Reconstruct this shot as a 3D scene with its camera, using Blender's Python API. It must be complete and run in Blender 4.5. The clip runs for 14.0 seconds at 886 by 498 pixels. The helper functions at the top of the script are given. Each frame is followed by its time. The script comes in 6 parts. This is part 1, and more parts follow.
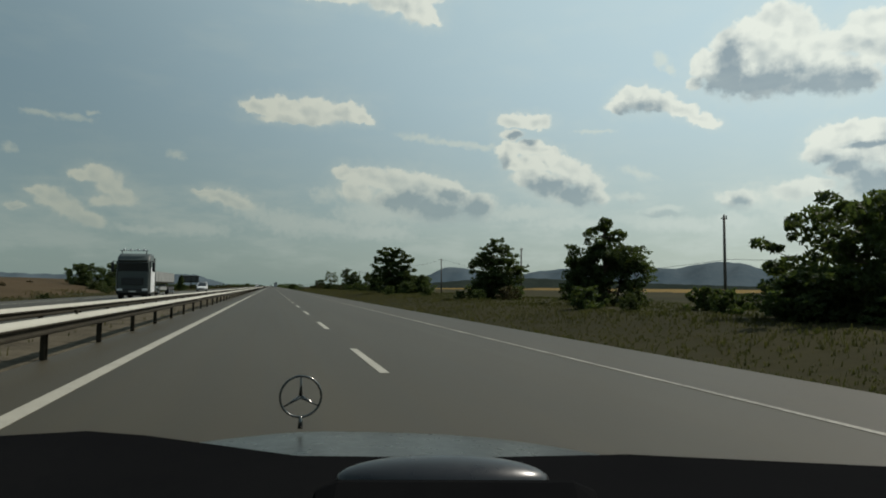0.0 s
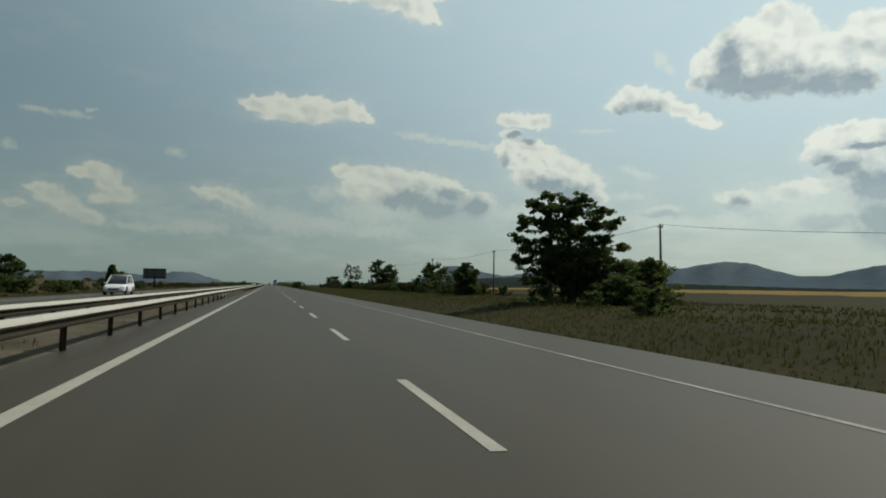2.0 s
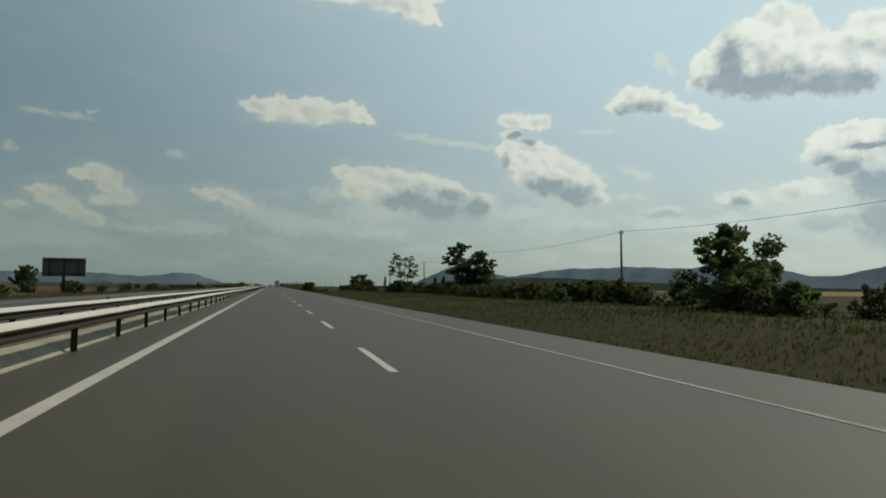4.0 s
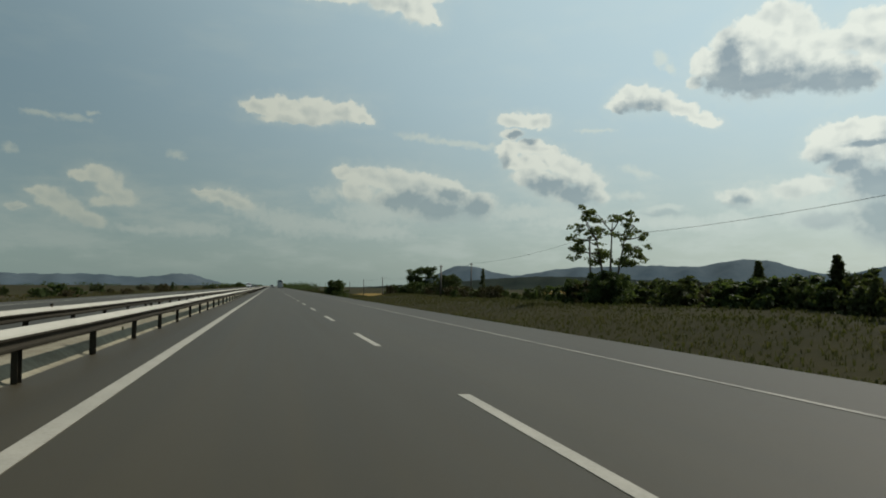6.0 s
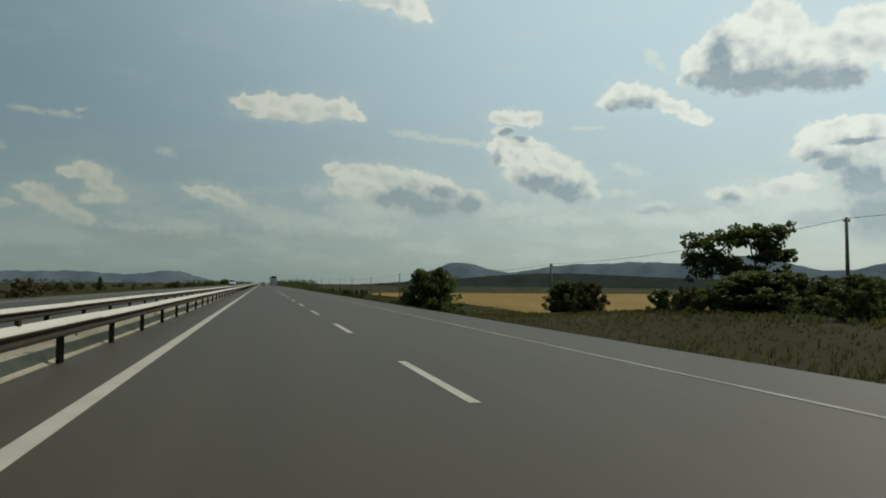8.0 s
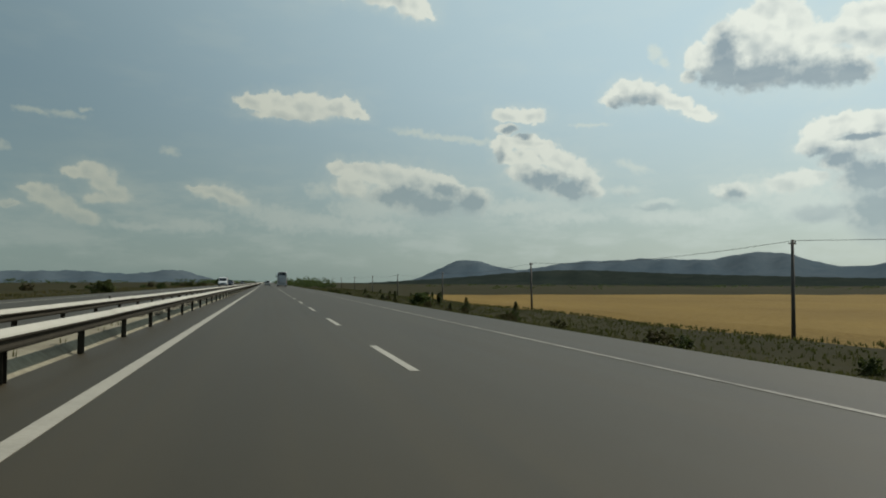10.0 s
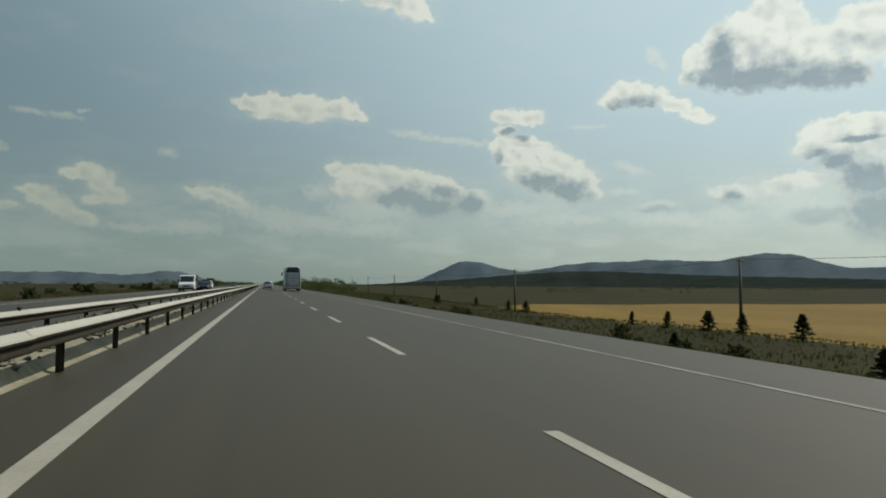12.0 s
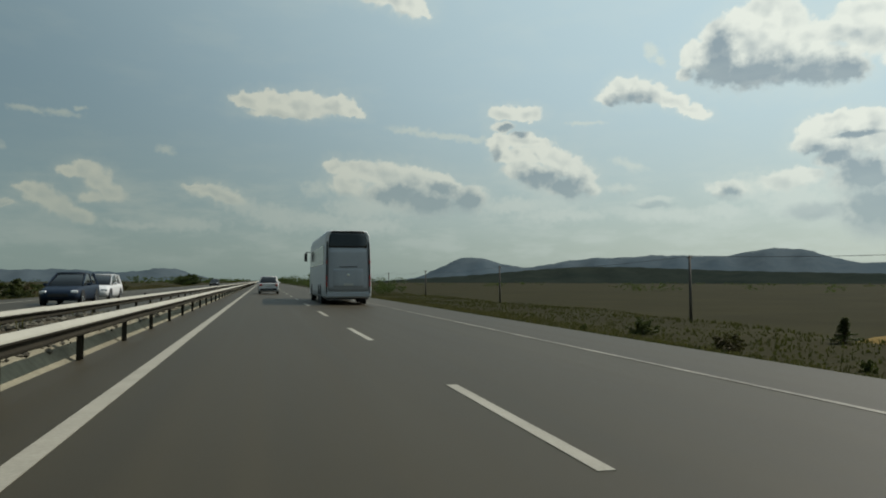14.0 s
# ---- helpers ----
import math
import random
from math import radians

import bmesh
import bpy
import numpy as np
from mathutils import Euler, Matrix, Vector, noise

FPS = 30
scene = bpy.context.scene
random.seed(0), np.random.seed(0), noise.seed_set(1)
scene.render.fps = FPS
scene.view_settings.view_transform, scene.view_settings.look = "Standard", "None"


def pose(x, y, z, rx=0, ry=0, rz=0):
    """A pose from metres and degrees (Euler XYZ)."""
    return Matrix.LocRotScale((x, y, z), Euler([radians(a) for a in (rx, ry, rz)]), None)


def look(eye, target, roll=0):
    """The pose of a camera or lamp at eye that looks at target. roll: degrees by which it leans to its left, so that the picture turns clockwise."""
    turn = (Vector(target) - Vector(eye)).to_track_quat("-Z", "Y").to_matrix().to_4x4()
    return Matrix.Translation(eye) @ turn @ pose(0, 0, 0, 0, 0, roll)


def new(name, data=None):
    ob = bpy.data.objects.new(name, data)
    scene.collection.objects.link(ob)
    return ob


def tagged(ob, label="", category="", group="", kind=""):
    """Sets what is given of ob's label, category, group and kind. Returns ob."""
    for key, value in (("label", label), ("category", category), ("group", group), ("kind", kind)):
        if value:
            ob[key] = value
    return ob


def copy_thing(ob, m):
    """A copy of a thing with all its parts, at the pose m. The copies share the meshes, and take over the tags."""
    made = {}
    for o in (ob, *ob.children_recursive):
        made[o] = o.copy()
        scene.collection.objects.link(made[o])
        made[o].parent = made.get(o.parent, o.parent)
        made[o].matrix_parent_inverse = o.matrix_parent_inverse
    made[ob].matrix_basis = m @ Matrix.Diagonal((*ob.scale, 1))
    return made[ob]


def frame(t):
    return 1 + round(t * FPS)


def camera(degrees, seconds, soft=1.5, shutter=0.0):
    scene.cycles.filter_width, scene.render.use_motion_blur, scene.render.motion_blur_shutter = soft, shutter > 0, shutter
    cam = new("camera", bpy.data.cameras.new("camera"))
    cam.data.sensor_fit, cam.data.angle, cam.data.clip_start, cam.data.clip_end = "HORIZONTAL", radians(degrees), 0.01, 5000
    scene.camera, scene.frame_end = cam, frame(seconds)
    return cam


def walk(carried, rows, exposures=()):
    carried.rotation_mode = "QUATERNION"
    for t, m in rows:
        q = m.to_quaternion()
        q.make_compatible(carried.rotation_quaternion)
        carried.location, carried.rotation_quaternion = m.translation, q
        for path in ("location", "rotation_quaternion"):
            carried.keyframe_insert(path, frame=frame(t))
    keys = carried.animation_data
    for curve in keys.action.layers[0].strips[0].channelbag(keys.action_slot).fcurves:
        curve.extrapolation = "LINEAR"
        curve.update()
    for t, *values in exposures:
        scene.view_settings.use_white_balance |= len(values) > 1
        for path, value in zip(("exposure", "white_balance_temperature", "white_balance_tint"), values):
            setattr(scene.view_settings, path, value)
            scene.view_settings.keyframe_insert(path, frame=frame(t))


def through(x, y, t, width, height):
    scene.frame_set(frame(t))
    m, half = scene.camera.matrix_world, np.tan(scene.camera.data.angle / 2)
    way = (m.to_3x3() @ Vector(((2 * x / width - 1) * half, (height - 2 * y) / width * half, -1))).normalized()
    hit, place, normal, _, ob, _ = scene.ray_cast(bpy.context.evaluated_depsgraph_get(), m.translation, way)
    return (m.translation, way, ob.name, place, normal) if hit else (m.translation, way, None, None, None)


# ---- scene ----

# ------------------------------------------------------------------ camera
LENS = 67.2
cam = camera(LENS, 14.0, soft=1.9, shutter=0.0)
# seconds, x, y, z, turn to the right, tilt up, lean
PATH = [
    (0, 2.151, 0.00, 1.190, 14.44, 3.22, 0.27),
    (0.5, 2.172, 18.65, 1.196, 14.40, 3.19, 0.28),
    (1, 2.168, 37.30, 1.195, 14.44, 2.93, -0.10),
    (1.5, 2.141, 55.97, 1.197, 14.85, 2.95, 0.27),
    (2, 2.080, 74.67, 1.172, 14.53, 3.13, 0.56),
    (2.5, 2.042, 93.39, 1.167, 14.58, 3.31, 0.88),
    (3, 2.120, 112.16, 1.187, 14.44, 3.20, 0.49),
    (5.5, 1.702, 206.67, 1.169, 14.48, 3.22, 0.39),
    (6, 1.637, 225.73, 1.168, 14.41, 3.18, 0.16),
    (6.5, 1.564, 244.84, 1.170, 14.44, 3.35, 0.47),
    (7, 1.505, 264.00, 1.169, 14.70, 3.23, 0.41),
    (7.5, 1.502, 283.21, 1.180, 14.78, 3.34, 0.49),
    (8, 1.607, 302.47, 1.187, 15.15, 2.94, 0.12),
    (8.5, 1.753, 321.77, 1.210, 15.12, 2.68, -0.34),
    (11, 1.701, 418.67, 1.191, 14.68, 2.83, -0.06),
    (11.5, 1.541, 438.08, 1.210, 14.91, 2.74, -0.26),
    (12, 1.425, 457.48, 1.195, 14.96, 2.91, -0.13),
    (12.5, 1.316, 476.86, 1.192, 14.95, 3.01, 0.11),
    (13, 1.394, 496.20, 1.200, 15.11, 2.90, 0.02),
    (13.5, 1.479, 515.49, 1.227, 15.28, 2.68, -0.31),
    (14, 1.525, 534.73, 1.233, 15.12, 2.62, -0.32),
]


def aim(x, y, z, turn, tilt, lean):
    a, b = radians(turn), radians(tilt)
    way = Vector((math.sin(a) * math.cos(b), math.cos(a) * math.cos(b), math.sin(b)))
    eye = Vector((x, y, z))
    return look(eye, eye + way * 50, lean)


walk(cam, [(t, aim(x, y, z, a, b, c)) for t, x, y, z, a, b, c in PATH])

# ------------------------------------------------------------------ light
SUN_TURN, SUN_UP = 74.0, 48.0   # degrees to the right of the road, above the horizon
SUN_STRENGTH, SKY_STRENGTH = 3.6, 0.1
scene.view_settings.exposure = 0.0
sun_way = Vector((math.sin(radians(SUN_TURN)) * math.cos(radians(SUN_UP)), math.cos(radians(SUN_TURN)) * math.cos(radians(SUN_UP)), math.sin(radians(SUN_UP))))
lamp = bpy.data.lights.new("sun", "SUN")
lamp.energy, lamp.angle, lamp.color = SUN_STRENGTH, radians(0.6), (1.0, 0.94, 0.84)
sun = new("sun", lamp)
sun.matrix_world = look(sun_way * 100, (0, 0, 0))


class Nodes:
    """Short hand for node trees."""

    def __init__(self, tree):
        self.t = tree

    def n(self, kind, **kw):
        nd = self.t.nodes.new(kind)
        for k, v in kw.items():
            if k == "op":
                nd.operation = v
            elif k == "blend":
                nd.blend_type = v
        return nd

    def link(self, a, b):
        self.t.links.new(a, b)

    def put(self, socket, v):
        if isinstance(v, bpy.types.NodeSocket):
            self.link(v, socket)
        else:
            socket.default_value = v

    def math(self, op, a, b=0.0, c=0.0, clamp=False):
        nd = self.n("ShaderNodeMath", op=op)
        nd.use_clamp = clamp
        for s, v in zip(nd.inputs, (a, b, c)):
            self.put(s, v)
        return nd.outputs[0]

    def vmath(self, op, a, b=(0, 0, 0)):
        nd = self.n("ShaderNodeVectorMath", op=op)
        self.put(nd.inputs[0], a)
        self.put(nd.inputs[1], b)
        return nd.outputs["Value"] if op in ("LENGTH", "DOT_PRODUCT") else nd.outputs[0]

    def mix(self, f, a, b, blend="MIX"):
        nd = self.n("ShaderNodeMix")
        nd.data_type, nd.blend_type = "RGBA", blend
        self.put(nd.inputs[0], f)
        self.put(nd.inputs[6], a if isinstance(a, bpy.types.NodeSocket) else (*a, 1))
        self.put(nd.inputs[7], b if isinstance(b, bpy.types.NodeSocket) else (*b, 1))
        return nd.outputs[2]

    def step(self, v, lo, hi, a=0.0, b=1.0):
        nd = self.n("ShaderNodeMapRange")
        nd.interpolation_type = "SMOOTHSTEP"
        for s, x in zip(nd.inputs, (v, lo, hi, a, b)):
            self.put(s, x)
        return nd.outputs[0]

    def noise(self, vec, scale, detail=4.0, rough=0.55, lac=2.0):
        nd = self.n("ShaderNodeTexNoise")
        self.link(vec, nd.inputs["Vector"])
        nd.inputs["Scale"].default_value, nd.inputs["Detail"].default_value = scale, detail
        nd.inputs["Roughness"].default_value, nd.inputs["Lacunarity"].default_value = rough, lac
        return nd.outputs[0]


world = bpy.data.worlds.new("world")
scene.world = world
world.use_nodes = True
world.node_tree.nodes.clear()
W = Nodes(world.node_tree)

# cumulus: turn, height, half width, half height (degrees), slant; formation by formation
CUMULUS = []
CUMULUS.extend([(9.9, 23.4, 2.32, 0.86, 0), (12.1, 22.9, 1.99, 1.06, -20), (13.6, 22.2, 0.83, 0.44, -30), (5.0, 23.8, 3.25, 0.62, 0), (8.4, 24.3, 3.30, 1.13, 0), (11.4, 24.2, 2.78, 1.19, 0)])
CUMULUS.extend([(-1.3, 14.7, 1.42, 0.65, 0), (0.9, 14.7, 2.08, 0.91, 0), (3.2, 14.6, 2.22, 1.02, 0), (5.5, 14.6, 2.04, 0.83, 0), (7.4, 14.2, 1.19, 0.47, -20), (1.9, 13.8, 3.25, 0.41, 0)])
CUMULUS.extend([(-13.4, 8.5, 1.20, 0.72, 0), (-12.4, 7.7, 1.21, 1.05, -30), (-11.5, 6.9, 1.41, 0.73, -20), (-12.6, 6.4, 1.12, 0.48, 0), (-14.4, 8.3, 0.84, 0.38, 0)])
CUMULUS.extend([(-17.0, 6.9, 0.87, 0.37, 0), (-16.1, 6.4, 1.37, 0.93, -20), (-14.8, 5.6, 1.49, 0.81, -25), (-13.6, 5.0, 1.27, 0.53, -20), (-18.4, 5.7, 0.84, 0.22, 0)])
CUMULUS.extend([(-4.3, 7.3, 1.57, 0.62, 0), (-3.1, 6.9, 1.78, 0.67, -20), (-5.6, 7.5, 0.96, 0.36, 0)])
CUMULUS.extend([(5.7, 9.6, 0.81, 0.80, 0), (7.6, 9.4, 1.94, 0.85, 0), (10.1, 9.0, 2.28, 1.08, 0), (12.5, 8.5, 2.30, 1.19, 0), (14.6, 8.2, 1.53, 1.08, 0), (16.2, 7.7, 0.99, 0.65, 0), (10.8, 7.5, 2.83, 1.40, 0), (13.7, 6.7, 3.06, 1.30, 0), (17.3, 6.9, 1.75, 1.19, 0), (6.9, 8.1, 1.72, 1.08, 0)])
CUMULUS.extend([(20.5, 14.0, 1.42, 0.63, 0), (22.3, 13.9, 1.41, 0.63, 0), (20.3, 12.9, 1.03, 0.47, 0), (20.1, 11.7, 1.09, 0.90, 0), (21.8, 11.8, 1.41, 0.64, 0), (23.3, 11.5, 1.34, 0.47, -10), (20.3, 10.5, 0.97, 0.75, 0), (22.1, 10.5, 1.72, 0.85, 0), (24.4, 10.3, 1.49, 0.95, -20), (25.7, 9.5, 1.38, 1.11, 0), (27.0, 8.5, 1.20, 1.05, 0), (27.7, 7.5, 0.93, 0.74, 0), (23.3, 8.7, 2.46, 1.18, -10), (25.7, 7.6, 2.00, 0.91, 0), (21.7, 9.2, 1.51, 0.69, 0)])
CUMULUS.extend([(30.4, 15.6, 1.12, 0.85, 0), (31.5, 15.2, 1.41, 1.00, 0), (32.8, 15.0, 1.10, 0.69, 0), (34.3, 14.3, 1.57, 0.64, -15), (35.9, 13.4, 1.43, 0.54, -20), (29.4, 14.9, 1.03, 0.71, 0)])
CUMULUS.extend([(41.5, 20.0, 1.77, 1.33, 0), (39.7, 19.5, 1.65, 1.37, 0), (38.0, 18.5, 1.40, 1.40, 0), (43.0, 19.2, 1.29, 1.51, 0), (44.2, 17.8, 1.51, 1.33, 0), (36.1, 17.4, 0.96, 1.14, 0), (35.4, 16.2, 0.63, 0.58, 0)])
CUMULUS.extend([(38.2, 16.7, 2.89, 1.89, 0), (41.4, 16.3, 4.07, 1.94, 0), (44.9, 15.8, 2.56, 1.79, 0), (46.4, 15.3, 1.85, 1.38, 0), (47.8, 18.5, 2.03, 1.19, 0), (46.4, 17.9, 1.69, 1.13, 0), (48.2, 16.9, 1.62, 1.29, 0), (50.5, 17.3, 1.83, 1.67, 0), (50.5, 15.7, 1.60, 1.27, 0)])
CUMULUS.extend([(46.2, 11.7, 2.08, 0.64, 0), (48.3, 11.0, 1.98, 0.90, 0), (45.1, 11.0, 1.71, 0.74, 0), (44.4, 10.0, 1.49, 0.80, 0), (47.6, 9.9, 2.41, 1.27, 0), (49.9, 10.4, 1.84, 1.31, 0)])
CUMULUS.extend([(47.5, 7.5, 2.32, 1.81, 0), (45.8, 8.8, 1.37, 0.83, 0), (48.1, 5.0, 2.67, 2.04, 0), (42.4, 7.4, 1.97, 0.76, 0), (43.9, 7.7, 1.50, 0.66, 0), (38.4, 7.1, 1.75, 0.69, 0)])
CUMULUS.extend([(40.6, 18.2, 2.6, 2.2, 0), (42.6, 17.4, 2.4, 1.8, 0)])
# the thick, shaded undersides
UNDERSIDES = []
UNDERSIDES.extend([(11.5, 7.2, 2.91, 1.07, 0), (14.1, 6.3, 2.81, 1.20, 0), (17.2, 6.5, 1.52, 1.13, 0), (15.0, 7.7, 1.23, 0.62, 0)])
UNDERSIDES.extend([(23.2, 8.4, 2.20, 0.87, 0), (25.6, 7.8, 1.62, 1.10, 0), (26.5, 7.0, 1.51, 0.61, 0), (19.7, 10.6, 0.51, 0.74, 0), (20.6, 12.8, 0.84, 0.25, 0), (21.8, 12.3, 0.67, 0.25, 0)])
UNDERSIDES.extend([(30.8, 14.6, 1.46, 0.75, 0), (30.0, 14.3, 1.06, 0.47, 0), (32.1, 14.3, 0.93, 0.40, 0)])
UNDERSIDES.extend([(38.0, 17.2, 1.06, 2.39, 0), (37.4, 15.8, 2.13, 1.22, 0), (40.6, 15.4, 3.67, 1.52, 0), (44.1, 14.8, 3.53, 1.26, 0), (46.7, 14.8, 1.47, 1.13, 0)])
UNDERSIDES.extend([(44.5, 9.3, 1.28, 0.60, 0), (45.9, 8.9, 1.24, 0.69, 0), (47.5, 7.5, 2.07, 1.48, 0), (47.2, 10.4, 1.61, 0.26, 0), (48.1, 5.0, 2.35, 2.52, 0)])
UNDERSIDES.extend([(38.4, 6.5, 1.17, 0.52, 0), (30.4, 7.2, 0.57, 0.36, 0), (32.7, 6.0, 1.72, 0.30, 0), (44.2, 5.0, 2.13, 0.77, 0)])
# thin, torn cloud
WISPS = []
WISPS.extend([(-17.2, 12.5, 1.28, 0.24, -5), (-15.0, 12.5, 1.34, 0.25, -5), (-13.7, 13.0, 0.38, 0.21, 0), (-7.6, 10.3, 0.63, 0.44, 0), (-19.0, 9.8, 0.51, 0.32, 0), (27.5, 12.9, 1.50, 0.18, 0), (12.5, 12.6, 1.96, 0.33, -8), (15.4, 12.2, 2.45, 0.28, -5), (17.9, 11.9, 1.47, 0.28, 0)])
WISPS.extend([(4.3, 7.7, 1.23, 0.66, 0), (8.2, 6.1, 2.89, 1.06, 0), (-1.6, 6.1, 2.51, 0.74, -15), (1.1, 5.2, 2.76, 0.94, -12), (-9.7, 4.4, 2.42, 0.35, 0), (-5.6, 4.5, 2.57, 0.50, 0), (4.4, 5.0, 2.83, 0.67, 0), (8.7, 4.6, 2.89, 0.68, 0)])
WISPS.extend([(32.8, 18.2, 0.80, 0.52, -45), (33.5, 17.4, 0.62, 0.35, -35), (30.9, 9.4, 1.35, 0.41, -20), (30.2, 7.5, 1.27, 0.42, 0), (32.7, 6.4, 1.68, 0.32, 5), (40.4, 7.1, 2.38, 0.96, 0), (38.0, 5.3, 1.65, 0.62, 0), (43.1, 6.1, 2.64, 1.28, 0), (20.8, 6.2, 2.89, 0.67, 0), (25.1, 5.4, 3.30, 0.67, 0), (34.2, 5.1, 3.47, 0.55, 0)])


def cloud_field(name, puffs, soft):
    """A node group: how deep a direction (turn, height in degrees) lies inside the puffs; 1 at a puff's centre, 0 at its rim."""
    tree = bpy.data.node_groups.new(name, "ShaderNodeTree")
    tree.interface.new_socket("P", in_out="INPUT", socket_type="NodeSocketVector")
    tree.interface.new_socket("D", in_out="OUTPUT", socket_type="NodeSocketFloat")
    g = Nodes(tree)
    gin, gout = g.n("NodeGroupInput"), g.n("NodeGroupOutput")
    best = None
    for a, e, rx, ry, slant in puffs:
        m = g.n("ShaderNodeMapping")
        m.vector_type = "TEXTURE"
        m.inputs["Location"].default_value = (a, e, 0)
        m.inputs["Rotation"].default_value = (0, 0, radians(slant))
        m.inputs["Scale"].default_value = (rx, ry, 1)
        if best is None:
            g.link(gin.outputs[0], m.inputs["Vector"])
        else:
            nd = g.n("ShaderNodeVectorMath", op="MULTIPLY_ADD")
            g.link(best, nd.inputs[0])
            nd.inputs[1].default_value = (1e-7, 1e-7, 1e-7)
            g.link(gin.outputs[0], nd.inputs[2])
            g.link(nd.outputs[0], m.inputs["Vector"])
        far = g.vmath("LENGTH", m.outputs[0])
        if best is None:
            best = far
        else:
            nd = g.n("ShaderNodeMath", op="SMOOTH_MIN")
            g.link(best, nd.inputs[0])
            g.link(far, nd.inputs[1])
            nd.inputs[2].default_value = soft
            best = nd.outputs[0]
    g.link(g.math("SUBTRACT", 1.0, best), gout.inputs[0])
    return tree


def build_sky():
    coord = W.n("ShaderNodeTexCoord").outputs["Generated"]
    sep = W.n("ShaderNodeSeparateXYZ")
    W.link(coord, sep.inputs[0])
    x, y, z = sep.outputs
    turn = W.math("MULTIPLY", W.math("ARCTAN2", x, y), 180 / math.pi)
    high = W.math("MULTIPLY", W.math("ARCSINE", z), 180 / math.pi)
    comb = W.n("ShaderNodeCombineXYZ")
    W.link(turn, comb.inputs[0])
    W.link(high, comb.inputs[1])
    p = comb.outputs[0]
    sky = W.n("ShaderNodeTexSky")
    sky.sky_type, sky.sun_disc = "NISHITA", False
    sky.sun_elevation, sky.sun_rotation = radians(SUN_UP), radians(SUN_TURN)
    sky.air_density, sky.dust_density, sky.altitude = 1.0, 2.0, 100
    W.link(coord, sky.inputs[0]) if sky.inputs else None
    # summer haze: pale low down and towards the sun
    near_sun = W.step(W.vmath("DOT_PRODUCT", coord, tuple(sun_way)), 0.05, 0.95)
    upper = W.mix(near_sun, SKY_FAR, SKY_NEAR)
    lower = W.mix(near_sun, LOW_FAR, LOW_NEAR)
    haze = W.mix(W.step(high, 0.0, 17.0), lower, upper)
    base = W.mix(0.86, sky.outputs[0], haze)
    base = W.mix(W.step(high, 24.0, 75.0, 0.0, 1.0), base, W.mix(near_sun, ZENITH_FAR, ZENITH_NEAR))
    # ragged edges: billows of two sizes on a bent field
    wob = W.n("ShaderNodeTexNoise")
    W.link(p, wob.inputs["Vector"])
    wob.inputs["Scale"].default_value, wob.inputs["Detail"].default_value = 1.1, 5.0
    shift = W.vmath("SCALE", W.vmath("SUBTRACT", wob.outputs["Color"], (0.5, 0.5, 0.5)))
    shift.node.inputs["Scale"].default_value = 1.0
    q = W.vmath("ADD", p, shift)

    def cells(pos, scale):
        nd = W.n("ShaderNodeTexVoronoi")
        nd.feature = "SMOOTH_F1"
        W.link(pos, nd.inputs["Vector"])
        nd.inputs["Scale"].default_value, nd.inputs["Smoothness"].default_value = scale, 0.45
        return nd.outputs["Distance"]

    def billows(pos):
        bent = W.vmath("ADD", pos, W.vmath("MULTIPLY", shift, (0.5, 0.5, 0)))
        v = W.math("ADD", W.math("MULTIPLY", cells(bent, 0.42), 0.55), W.math("MULTIPLY", cells(bent, 0.95), 0.25))
        return W.math("SUBTRACT", 0.40, v)

    fine = W.noise(p, 1.8, 5.0, 0.52)
    fluff = W.math("SUBTRACT", fine, 0.5)

    def field(tree, pos):
        nd = W.n("ShaderNodeGroup")
        nd.node_tree = tree
        W.link(pos, nd.inputs[0])
        return nd.outputs[0]

    lump = billows(p)
    lump_sunward = billows(W.vmath("ADD", p, (0.25, 0.45, 0)))
    cumulus = cloud_field("cumulus", CUMULUS, 0.4)
    f_here = field(cumulus, q)
    f_above = field(cumulus, W.vmath("ADD", q, (0.2, 1.0, 0)))
    f_grey = field(cloud_field("undersides", UNDERSIDES, 0.7), W.vmath("ADD", p, W.vmath("MULTIPLY", shift, (0.8, 0.8, 0))))
    deep = W.math("ADD", W.math("ADD", W.math("MULTIPLY", f_here, 1.2), W.math("MULTIPLY", lump, 0.75)), W.math("MULTIPLY", fluff, 0.7))
    # low clouds lie far off in the haze and have softer rims, as undersides have
    under = W.step(W.math("SUBTRACT", f_above, f_here), -0.1, 0.9)
    cover = W.step(W.math("ADD", deep, 0.26), 0.0, W.math("ADD", W.step(high, 4.0, 12.0, 0.85, 0.4), W.math("MULTIPLY", under, 0.45)))
    # grey where the cloud is thick, with billows that turn to the sun
    shade = W.step(W.math("ADD", f_grey, W.math("MULTIPLY", fluff, 0.7)), -0.55, 0.7, 0.0, 0.95)
    shade = W.math("MAXIMUM", shade, W.math("MULTIPLY", under, W.step(deep, 0.0, 0.7, 0.15, 0.6)))
    relief = W.math("MULTIPLY", W.math("SUBTRACT", lump_sunward, lump), W.step(deep, -0.1, 0.5, 0.3, 1.7))
    thick = W.step(deep, 0.2, 1.3, 0.0, 0.3)
    shade = W.math("ADD", W.math("ADD", shade, thick), relief, clamp=True)
    lit = W.mix(near_sun, CLOUD_LIT_FAR, CLOUD_LIT)
    grey = W.mix(near_sun, CLOUD_GREY_FAR, CLOUD_GREY)
    thin_col = W.mix(near_sun, CLOUD_THIN_FAR, CLOUD_THIN)
    # low down the haze lies before the clouds
    bands = W.noise(W.vmath("MULTIPLY", p, (0.3, 1.0, 1.0)), 0.5, 5.0, 0.58)
